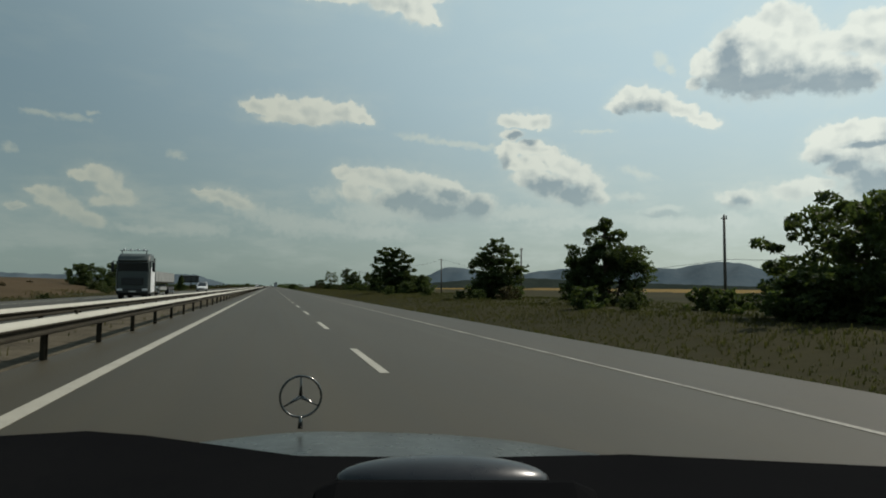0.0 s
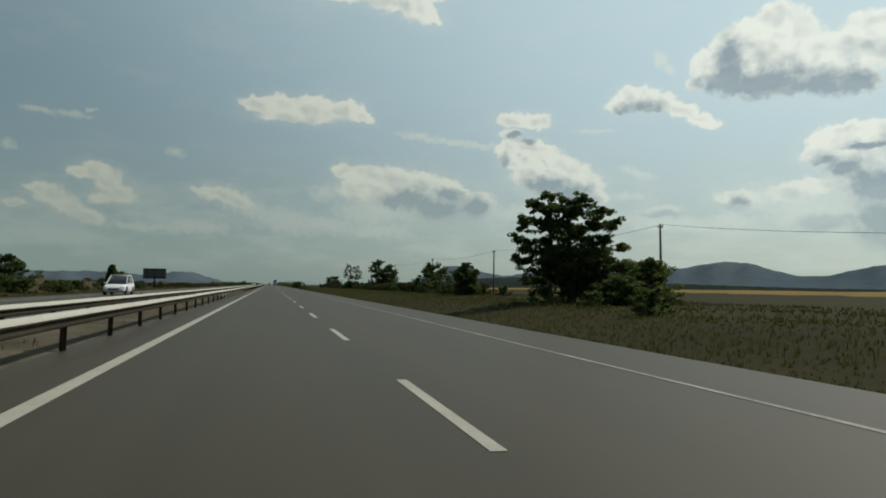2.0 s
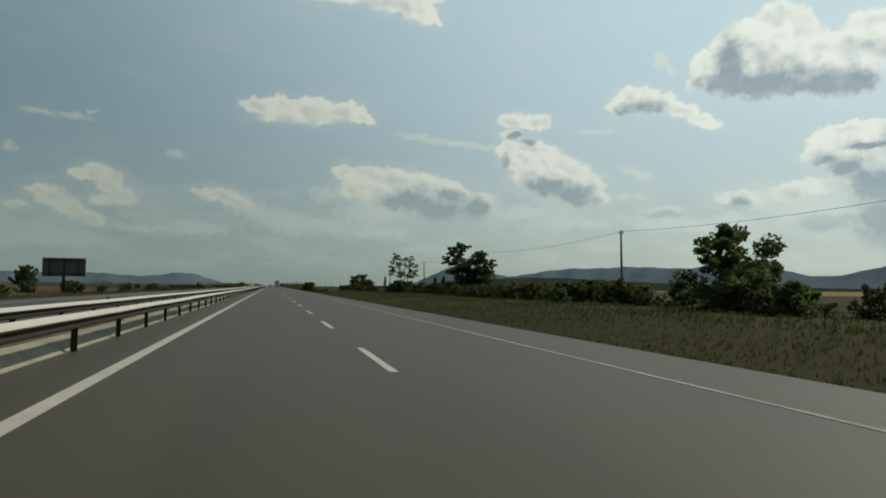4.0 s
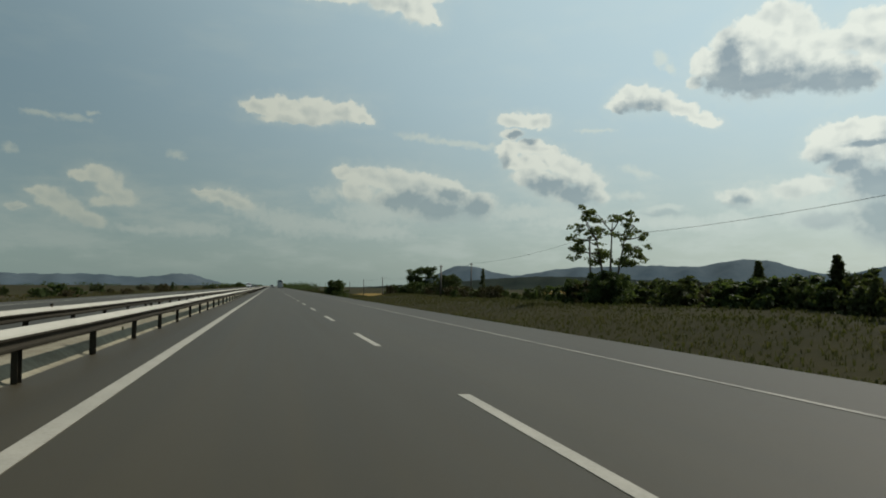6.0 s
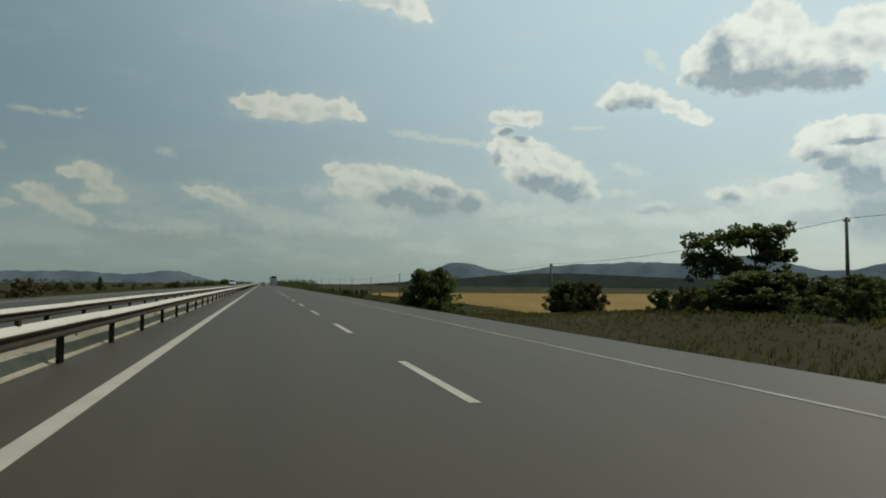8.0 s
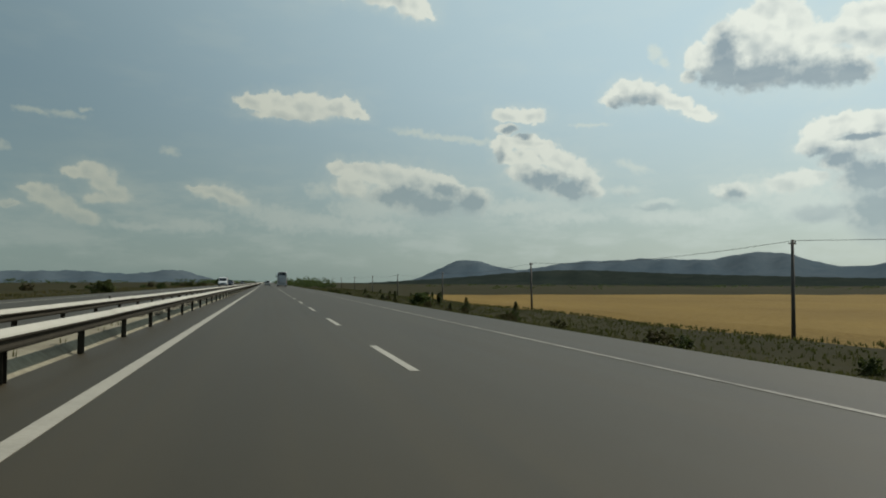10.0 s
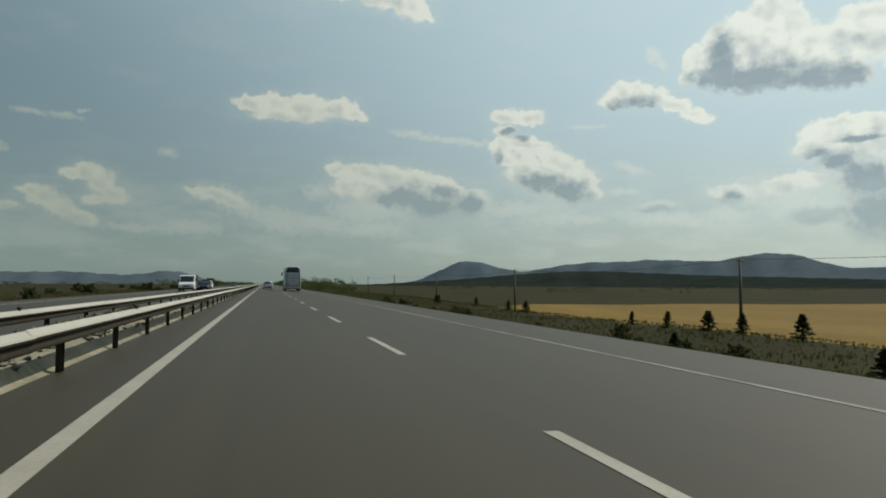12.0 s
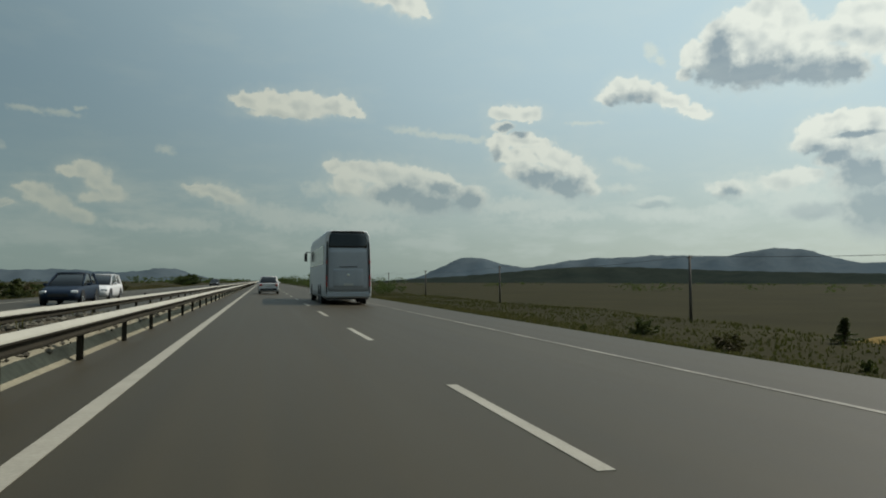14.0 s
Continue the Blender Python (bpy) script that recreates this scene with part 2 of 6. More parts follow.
    low = W.math("MULTIPLY", W.step(high, 0.5, 2.5), W.step(high, 5.0, 11.0, 1.0, 0.0))
    base = W.mix(W.math("MULTIPLY", W.step(bands, 0.42, 0.66, 0.0, 0.6), low), base, thin_col)
    halo = W.step(W.math("ADD", f_here, W.math("MULTIPLY", fluff, 0.8)), -1.1, 0.3, 0.0, 0.3)
    base = W.mix(halo, base, thin_col)
    thin = W.math("ADD", field(cloud_field("wisps", WISPS, 0.4), q), W.math("ADD", W.math("MULTIPLY", fluff, 1.5), W.math("MULTIPLY", lump, 0.5)))
    base = W.mix(W.step(thin, -0.5, 0.75, 0.0, 0.85), base, thin_col)
    soft_grey = W.math("MULTIPLY", W.step(f_grey, -0.2, 0.6, 0.0, 0.6), W.step(high, 3.0, 9.0, 1.0, 0.0))
    base = W.mix(soft_grey, base, grey)
    body = W.mix(shade, lit, grey)
    body = W.mix(W.step(high, 3.0, 12.0, 0.4, 0.0), body, haze)
    col = W.mix(W.math("MULTIPLY", cover, 0.97), base, body)
    veil = W.step(W.noise(W.vmath("MULTIPLY", p, (0.35, 1.0, 1.0)), 0.35, 5.0, 0.55), 0.45, 0.75, 0.0, 0.15)
    col = W.mix(W.math("MULTIPLY", veil, W.step(high, 0.0, 3.0)), col, thin_col)
    bg = W.n("ShaderNodeBackground")
    W.link(col, bg.inputs[0])
    bg.inputs[1].default_value = SKY_STRENGTH
    out = W.n("ShaderNodeOutputWorld")
    W.link(bg.outputs[0], out.inputs[0])


ZENITH_FAR, ZENITH_NEAR = (0.9, 1.5, 2.1), (2.6, 3.5, 4.2)
SKY_FAR, SKY_NEAR = (1.50, 2.25, 2.46), (5.71, 7.4, 7.68)
LOW_FAR, LOW_NEAR = (1.94, 2.65, 2.46), (5.42, 6.4, 5.71)
CLOUD_LIT_FAR, CLOUD_GREY_FAR, CLOUD_THIN_FAR = (4.16, 4.4, 3.64), (2.03, 2.6, 2.61), (2.90, 3.45, 3.15)
CLOUD_LIT, CLOUD_GREY, CLOUD_THIN = (8.42, 8.9, 8.08), (2.90, 3.7, 4.14), (6.78, 7.7, 7.19)
build_sky()

# ------------------------------------------------------------------ materials


def material(name, a, b, rough=0.85, metal=0.0, coarse=0.5, grain=12.0, bump=0.3, bump_dist=0.02, contrast=0.5, per_object=0.0, spec=0.5,
             stretch=(1, 1, 1), island=0.0, through=0.0, upright=0.0):
    """A surface that wanders between the colours a and b at two sizes, with a fine relief."""
    m = bpy.data.materials.new(name)
    m.use_nodes = True
    t = Nodes(m.node_tree)
    m.node_tree.nodes.clear()
    pos = t.n("ShaderNodeTexCoord").outputs["Object"]
    pos = t.vmath("MULTIPLY", pos, stretch)
    big = t.noise(pos, coarse, 5.0, 0.6)
    small = t.noise(pos, grain, 4.0, 0.6)
    f = t.math("ADD", t.math("MULTIPLY", big, 0.6), t.math("MULTIPLY", small, 0.4))
    f = t.step(f, 0.5 - 0.28 / (0.5 + contrast), 0.5 + 0.28 / (0.5 + contrast))
    if per_object:
        rnd = t.n("ShaderNodeObjectInfo").outputs["Random"]
        f = t.math("ADD", f, t.math("MULTIPLY", t.math("SUBTRACT", rnd, 0.5), per_object), clamp=True)
    if island:
        rnd = t.n("ShaderNodeNewGeometry").outputs["Random Per Island"]
        f = t.math("ADD", f, t.math("MULTIPLY", t.math("SUBTRACT", rnd, 0.5), island), clamp=True)
    col = t.mix(f, a, b)
    bs = t.n("ShaderNodeBsdfPrincipled")
    t.link(col, bs.inputs["Base Color"])
    t.put(bs.inputs["Roughness"], t.math("ADD", t.math("MULTIPLY", small, 0.25), rough - 0.12, clamp=True))
    bs.inputs["Metallic"].default_value = metal
    bs.inputs["Specular IOR Level"].default_value = spec
    if bump:
        bp = t.n("ShaderNodeBump")
        bp.inputs["Strength"].default_value, bp.inputs["Distance"].default_value = bump, bump_dist
        t.link(small, bp.inputs["Height"])
        t.link(bp.outputs[0], bs.inputs["Normal"])
    if upright:
        geo = t.n("ShaderNodeNewGeometry").outputs["Normal"]
        nd = t.vmath("NORMALIZE", t.vmath("ADD", t.vmath("MULTIPLY", geo, (1 - upright,) * 3), (0, 0, upright)))
        t.link(nd, bs.inputs["Normal"])
    out = t.n("ShaderNodeOutputMaterial")
    if through:
        tr = t.n("ShaderNodeBsdfTranslucent")
        t.link(t.mix(0.35, col, (0.16, 0.22, 0.03)), tr.inputs["Color"])
        mx = t.n("ShaderNodeMixShader")
        mx.inputs[0].default_value = through
        t.link(bs.outputs[0], mx.inputs[1])
        t.link(tr.outputs[0], mx.inputs[2])
        t.link(mx.outputs[0], out.inputs[0])
    else:
        t.link(bs.outputs[0], out.inputs[0])
    return m


def asphalt_material():
    m = bpy.data.materials.new("asphalt")
    m.use_nodes = True
    t = Nodes(m.node_tree)
    m.node_tree.nodes.clear()
    pos = t.n("ShaderNodeTexCoord").outputs["Object"]
    sep = t.n("ShaderNodeSeparateXYZ")
    t.link(pos, sep.inputs[0])
    patch = t.noise(t.vmath("MULTIPLY", pos, (0.5, 0.06, 1)), 1.0, 5.0, 0.6)
    streak = t.noise(t.vmath("MULTIPLY", pos, (3.0, 0.03, 1)), 1.0, 4.0, 0.55)
    grain = t.noise(pos, 55.0, 4.0, 0.7)
    # wheel tracks, polished a little paler
    lane = t.math("PINGPONG", t.math("ADD", sep.outputs[0], 0.0), 0.9375)
    track = t.step(lane, 0.55, 0.93)
    f = t.math("ADD", t.math("MULTIPLY", patch, 0.5), t.math("MULTIPLY", streak, 0.5))
    f = t.math("ADD", t.step(f, 0.33, 0.67), t.math("MULTIPLY", track, 0.25), clamp=True)
    col = t.mix(f, (0.027, 0.0205, 0.0095), (0.038, 0.0295, 0.0145))
    col = t.mix(t.step(grain, 0.35, 0.75, 0.0, 0.5), col, (0.050, 0.040, 0.022))
    bs = t.n("ShaderNodeBsdfPrincipled")
    t.link(col, bs.inputs["Base Color"])
    t.put(bs.inputs["Roughness"], t.math("ADD", t.math("MULTIPLY", streak, 0.08), 0.52))
    bs.inputs["Specular IOR Level"].default_value = 0.27
    bp = t.n("ShaderNodeBump")
    bp.inputs["Strength"].default_value, bp.inputs["Distance"].default_value = 0.35, 0.006
    t.link(grain, bp.inputs["Height"])
    t.link(bp.outputs[0], bs.inputs["Normal"])
    out = t.n("ShaderNodeOutputMaterial")
    t.link(bs.outputs[0], out.inputs[0])
    return m


ASPHALT = asphalt_material()
PAINT = material("road_paint", (0.33, 0.305, 0.245), (0.23, 0.215, 0.17), 0.6, 0, 1.5, 30, 0.2, 0.003)
WORNPAINT = material("worn_road_paint", (0.24, 0.222, 0.18), (0.07, 0.062, 0.045), 0.7, 0, 0.7, 14, 0.2, 0.003, 1.0)
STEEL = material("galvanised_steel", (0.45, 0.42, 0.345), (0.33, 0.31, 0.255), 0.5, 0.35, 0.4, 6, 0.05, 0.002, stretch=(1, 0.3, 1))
# weathered steel of the posts; on the beam's lip its darkness stands for shade
POST = material("weathered_post_steel_and_lip_shade", (0.034, 0.029, 0.019), (0.018, 0.0155, 0.011), 0.85, 0.0, 2, 20, 0.1, 0.003, per_object=0.4, spec=0.12)
GRAVEL = material("pale_median_gravel", (0.25, 0.23, 0.165), (0.15, 0.133, 0.095), 0.95, 0, 0.5, 7, 0.5, 0.03, 1.0, spec=0.06)
EARTH_AND_SHADE = material("trodden_earth_and_rail_shade", (0.10, 0.086, 0.06), (0.045, 0.038, 0.026), 0.95, 0, 0.6, 9, 0.8, 0.04, 1.2, spec=0.05)
STONES = material("broken_stone", (0.17, 0.157, 0.122), (0.06, 0.054, 0.042), 0.9, 0, 0.8, 14, 0.5, 0.01, 0.9, island=0.9, spec=0.08)
LAND = material("field_earth_and_grass", (0.021, 0.020, 0.009), (0.036, 0.032, 0.014), 0.95, 0, 0.05, 1.1, 0.5, 0.08, 0.8, spec=0.04)
DRYGRASS = material("dry_grass", (0.085, 0.072, 0.03), (0.05, 0.046, 0.019), 0.9, 0, 0.25, 3, 0, 0.03, 0.9, island=0.5, through=0.25, spec=0.05, upright=0.75)
BANKGRASS = material("bank_grass", (0.055, 0.05, 0.022), (0.088, 0.072, 0.032), 0.9, 0, 0.25, 3, 0, 0.03, 0.9, island=0.5, through=0.25, spec=0.05, upright=0.75)
GREENGRASS = material("green_grass", (0.034, 0.035, 0.013), (0.062, 0.056, 0.021), 0.9, 0, 0.25, 3, 0, 0.03, 0.9, island=0.5, through=0.25, spec=0.05, upright=0.75)
WHEAT = material("ripe_wheat", (0.19, 0.128, 0.038), (0.125, 0.082, 0.026), 0.9, 0, 0.03, 2.5, 0.7, 0.15, 1.0, stretch=(1, 0.4, 1), spec=0.05)
STUBBLE = material("brown_field", (0.066, 0.046, 0.025), (0.042, 0.031, 0.017), 0.95, 0, 0.04, 1.2, 0.7, 0.12, 0.8, spec=0.06)
LEAF = material("leaf_dark", (0.028, 0.043, 0.016), (0.058, 0.08, 0.028), 0.6, 0, 0.8, 6, 0.2, 0.01, 0.7, per_object=0.5, island=0.8, through=0.42, spec=0.18)
LEAF_OLIVE = material("leaf_olive", (0.036, 0.046, 0.017), (0.066, 0.072, 0.028), 0.6, 0, 0.8, 6, 0.2, 0.01, 0.7, per_object=0.5, island=0.8, through=0.3, spec=0.18)
LEAF_AIRY = material("leaf_thin_green", (0.055, 0.072, 0.026), (0.10, 0.115, 0.044), 0.6, 0, 0.8, 6, 0.2, 0.01, 0.7, island=0.8, through=0.5, spec=0.18)
LEAF_BROWN = material("leaf_dry", (0.05, 0.04, 0.022), (0.082, 0.06, 0.028), 0.7, 0, 0.8, 6, 0.2, 0.01, 0.7, per_object=0.5, island=0.8, through=0.2, spec=0.18)
BARK = material("bark", (0.10, 0.075, 0.05), (0.05, 0.04, 0.03), 0.9, 0, 2, 14, 0.8, 0.03, 0.8, stretch=(1, 1, 0.3))
POLEWOOD = material("creosoted_wood", (0.10, 0.085, 0.07), (0.055, 0.048, 0.04), 0.85, 0, 1.5, 20, 0.5, 0.01, 0.8, stretch=(1, 1, 0.1))
CABLE = material("cable_black", (0.03, 0.03, 0.03), (0.05, 0.05, 0.05), 0.6, 0, 1, 10, 0)
# woods with the haze of the distance mixed into their base colour
HILL = material("haze_blue_hill_woods", (0.052, 0.074, 0.09), (0.082, 0.102, 0.113), 1.0, 0, 0.0016, 0.02, 0.6, 8.0, 0.7, spec=0.0)
RIDGE = material("wooded_ridge", (0.014, 0.020, 0.018), (0.027, 0.033, 0.027), 1.0, 0, 0.006, 0.06, 0.8, 4.0, 0.8, spec=0.0)
BODY_WHITE = material("white_paint", (0.62, 0.62, 0.61), (0.54, 0.55, 0.55), 0.4, 0, 0.7, 8, 0.02, 0.001, spec=0.4)
BODY_SILVER = material("coach_silver_paint", (0.36, 0.375, 0.39), (0.31, 0.325, 0.34), 0.4, 0.0, 0.5, 6, 0.03, 0.001, spec=0.35)
BODY_BLUE = material("dark_blue_paint", (0.008, 0.016, 0.032), (0.012, 0.022, 0.04), 0.45, 0, 0.7, 8, 0.02, 0.001, spec=0.2)
BODY_DARK = material("dark_paint", (0.012, 0.014, 0.014), (0.02, 0.022, 0.021), 0.4, 0, 0.7, 8, 0.02, 0.001)
BODY_GREY = material("grey_green_paint", (0.045, 0.055, 0.052), (0.06, 0.07, 0.065), 0.45, 0, 0.7, 8, 0.02, 0.001, spec=0.3)
BONNET = material("bonnet_dark_green_grey_paint", (0.010, 0.011, 0.010), (0.018, 0.019, 0.017), 0.3, 0.0, 0.7, 30, 0.02, 0.001)
GLASS = material("tinted_glass", (0.012, 0.016, 0.018), (0.02, 0.024, 0.026), 0.12, 0, 0.7, 6, 0)
RUBBER = material("tyre_rubber", (0.02, 0.02, 0.02), (0.035, 0.034, 0.032), 0.85, 0, 3, 30, 0.2, 0.004)
DASHSKIN = material("dashboard_black", (0.004, 0.004, 0.0045), (0.007, 0.007, 0.007), 0.95, 0, 3, 60, 0.1, 0.001, spec=0.01)
DARKCHROME = material("darkened_chrome", (0.16, 0.16, 0.15), (0.09, 0.09, 0.085), 0.25, 1.0, 3, 40, 0)
PLASTIC = material("black_plastic", (0.012, 0.012, 0.013), (0.02, 0.02, 0.02), 0.7, 0, 3, 60, 0.3, 0.002)
CHROME = material("chrome", (0.7, 0.7, 0.7), (0.6, 0.6, 0.6), 0.15, 1.0, 3, 40, 0)
REDLAMP = material("red_lens", (0.35, 0.02, 0.015), (0.28, 0.015, 0.012), 0.3, 0, 3, 30, 0.05, 0.002)
SHEEN = material("glossy_black_plastic", (0.01, 0.01, 0.011), (0.016, 0.016, 0.016), 0.3, 0, 3, 60, 0)
LAMPLENS = material("clear_lens", (0.75, 0.76, 0.76), (0.6, 0.62, 0.62), 0.15, 0, 3, 30, 0.05, 0.002)
BOARD = material("sideboard_grey", (0.27, 0.275, 0.26), (0.19, 0.195, 0.185), 0.6, 0.2, 1, 12, 0.1, 0.003)
SIGNBACK = material("sign_back_dark", (0.05, 0.055, 0.055), (0.08, 0.085, 0.08), 0.6, 0.3, 0.8, 10, 0.1, 0.003)
WHITEPOST = material("white_plastic_post", (0.55, 0.54, 0.50), (0.36, 0.35, 0.32), 0.5, 0, 2, 20, 0.05, 0.002)

# ------------------------------------------------------------------ building helpers


def mesh(name, bm, mat, smooth=False):
    me = bpy.data.meshes.new(name)
    bm.to_mesh(me)
    bm.free()
    me.materials.append(mat)
    if smooth:
        me.polygons.foreach_set("use_smooth", [True] * len(me.polygons))
    return me


def part(name, bm, mat, parent=None, label="", smooth=False):
    ob = new(name, mesh(name, bm, mat, smooth))
    ob.parent = parent
    return tagged(ob, label)


def raw(name, verts, faces, mat, parent=None, smooth=False):
    me = bpy.data.meshes.new(name)
    me.from_pydata(verts, [], faces)
    me.materials.append(mat)
    if smooth:
        me.polygons.foreach_set("use_smooth", [True] * len(me.polygons))
    ob = new(name, me)
    ob.parent = parent
    return ob


def thing(name, label, category, group="", at=(0, 0, 0), turn=0):
    ob = new(name)
    ob.matrix_basis = pose(*at, 0, 0, turn)
    return tagged(ob, label, category, group)


def box(bm, c, size, bevel=0.0, turn=(0, 0, 0)):
    got = bmesh.ops.create_cube(bm, size=1.0, matrix=pose(*c, *turn) @ Matrix.Diagonal((*size, 1)))
    vs = got["verts"]
    if bevel:
        es = list({e for v in vs for e in v.link_edges})
        bmesh.ops.bevel(bm, geom=es, offset=bevel, segments=2, affect="EDGES", profile=0.5)
    return vs


def tube(bm, c, r1, r2, depth, seg=12, turn=(0, 0, 0)):
    return bmesh.ops.create_cone(bm, cap_ends=True, segments=seg, radius1=r1, radius2=r2, depth=depth, matrix=pose(*c, *turn))["verts"]


def boxpart(name, c, size, mat, parent, bevel=0.01, label="", turn=(0, 0, 0)):
    bm = bmesh.new()
    box(bm, c, size, bevel, turn)
    return part(name, bm, mat, parent, label)


def prism(bm, outline, x0, x1, bevel=0.0):
    """Outline in (y, z), drawn out from x0 to x1."""
    a = [bm.verts.new((x0, y, z)) for y, z in outline]
    b = [bm.verts.new((x1, y, z)) for y, z in outline]
    n = len(a)
    fs = [bm.faces.new(a[::-1]), bm.faces.new(b)]
    for i in range(n):
        fs.append(bm.faces.new((a[i], a[(i + 1) % n], b[(i + 1) % n], b[i])))
    bmesh.ops.recalc_face_normals(bm, faces=bm.faces)
    if bevel:
        bmesh.ops.bevel(bm, geom=[e for e in bm.edges], offset=bevel, segments=2, affect="EDGES", profile=0.5)


def ease(v, lo, hi):
    s = np.clip((v - lo) / (hi - lo), 0, 1)
    return s * s * (3 - 2 * s)


# ------------------------------------------------------------------ the lie of the land
FALL = 0.025            # the carriageway falls to the right
LANE = 3.75
EDGE_X, VERGE_X = 7.62, 10.0


def road_z(x):
    return -FALL * (x - 1.75)


def land_z(x, y):
    x, y = np.asarray(x, float), np.asarray(y, float)
    out = road_z(x) - 0.16
    # far side of the median: the other carriageway lies level
    out = np.where(x < -1.2, -0.08, out)
    left = -0.08 + ease(-x, 15, 19) * -0.25 + ease(-x, 18, 60) * (2.6 * (1 - ease(y, 215, 340)) + 0.5) + ease(-x, 60, 400) * 1.2
    out = np.where(x < -15, left, out)
    field = -0.1 - 1.9 * ease(y, 322, 372) + 0.35 * ease(y, 540, 580)
    right = road_z(VERGE_X) - 0.06 - 0.75 * ease(x, VERGE_X, 12.6) + (field - road_z(VERGE_X) + 0.81) * ease(x, 13.0, 21.0)
    right = right - ease(x, 60, 900) * 5.0 - 1.8 * ease(x, 30, 38) * ease(y, 325, 380)
    out = np.where(x > VERGE_X, right, out)
    swell = 0.10 * np.sin(x * 0.21 + 1.3) * np.sin(y * 0.13) + 0.06 * np.sin(x * 0.53 + y * 0.37)
    out = out + swell * ease(np.abs(x), 13, 22)
    return out


def lz(x, y):
    return float(land_z(x, y))


def sheet(name, xs, ys, zfun, mat, parent=None):
    gx, gy = np.meshgrid(np.array(xs, float), np.array(ys, float), indexing="ij")
    gz = zfun(gx, gy)
    verts = np.stack([gx, gy, gz], -1).reshape(-1, 3).tolist()
    nx, ny = len(xs), len(ys)
    faces = [(i * ny + j, (i + 1) * ny + j, (i + 1) * ny + j + 1, i * ny + j + 1) for i in range(nx - 1) for j in range(ny - 1)]
    return raw(name, verts, faces, mat, parent, smooth=True)


def spread(a, b, first, grow):
    out, step = [a], first
    sign = 1 if b > a else -1
    while abs(out[-1] - b) > step * 1.2:
        out.append(out[-1] + sign * step)
        step *= grow
    out.append(b)
    return out


right_x = spread(21, 4800, 2.0, 1.22)
left_x = spread(-22, -4800, 2.5, 1.22)[::-1]
ground_x = left_x + [-19, -17, -15.5, -15.0, -14.9, -8, -3.2, -1.25, -1.15, 4, 8, 9.95, 10.05, 10.9, 11.6, 12.2, 12.8, 13.4, 14.2, 15.2, 16.5, 18, 19.5] + right_x
ground_y = spread(-60, -600, 20, 1.4)[::-1] + list(np.arange(-52, 760, 5.0)) + spread(762, 4850, 12, 1.15)
ground = tagged(sheet("ground", ground_x, ground_y, land_z, LAND), "open farmland with dry grass and earth", "ground", kind="structure")

# ------------------------------------------------------------------ carriageways
Y0, Y1 = -60.0, 1500.0


def slab(name, x0, x1, top, mat, label, thick=0.14):
    bm = bmesh.new()
    ys = list(np.arange(Y0, 700, 20.0)) + list(np.arange(700, Y1 + 1, 100.0))
    rows = []
    for y in ys:
        rows.append([bm.verts.new((x, y, z)) for x, z in ((x0, top(x0)), (x1, top(x1)), (x1, top(x1) - thick), (x0, top(x0) - thick))])
    for a, b in zip(rows, rows[1:]):
        for i in range(4):
            bm.faces.new((a[i], a[(i + 1) % 4], b[(i + 1) % 4], b[i]))
    bm.faces.new(rows[0])
    bm.faces.new(rows[-1][::-1])
    bmesh.ops.recalc_face_normals(bm, faces=bm.faces)
    return tagged(part(name, bm, mat), label, "road", kind="structure")


road = slab("road", -1.15, VERGE_X, road_z, ASPHALT, "worn brown-grey asphalt carriageway with two lanes")
road_far = slab("road", -14.9, -3.25, lambda x: 0.07, ASPHALT, "asphalt carriageway for the oncoming traffic")


def median_z(x, y):
    """Low heaps of spoil between the rails."""
    x, y = np.asarray(x, float), np.asarray(y, float)
    f = np.clip((x + 3.24) / 2.085, 0, 1)
    heap = 0.5 + 0.5 * np.sin(y * 0.31 + 1.1 * np.sin(y * 0.083)) * np.sin(y * 0.057 + 2.0)
    bumps = 0.02 * np.sin(y * 2.9 + x * 3.0) + 0.015 * np.sin(y * 6.1 - x * 5.0)
    rough = 0.25 + 0.75 * ease(y, 395, 470)
    # a low bank of gravel rises behind the posts
    bank = 0.15 * ease(1 - f, 0.02, 0.13) * (1 - ease(1 - f, 0.9, 1.0)) * ease(y, 116, 132)
    return 0.085 - 0.02 * f + bank + (0.02 + (0.12 * heap + bumps) * rough + 0.14 * heap * ease(y, 420, 500)) * np.sin(np.pi * f)


mx = np.concatenate([[-3.24, -3.16, -3.08, -3.0], np.linspace(-2.8, -1.5, 7), [-1.44, -1.38, -1.33, -1.28, -1.24, -1.2, -1.155]])
median = sheet("median", mx, np.arange(Y0, 128.1, 0.5), median_z, EARTH_AND_SHADE)
tagged(median, "dark trodden earth between the carriageways", "median", kind="structure")
my = np.concatenate([np.arange(128, 640, 0.5), np.arange(640, Y1, 20.0)])
median = sheet("median", mx[mx > -1.75], my, median_z, GRAVEL)
tagged(median, "pale gravel and dust strip along the guard rail posts", "median", kind="structure")
# dark strip behind the gravel: shade of the rails given as ground colour
median = sheet("median", mx[mx < -1.7], my, median_z, EARTH_AND_SHADE)
tagged(median, "dark middle of the median with guard rail shade put into its colour", "median", kind="structure")


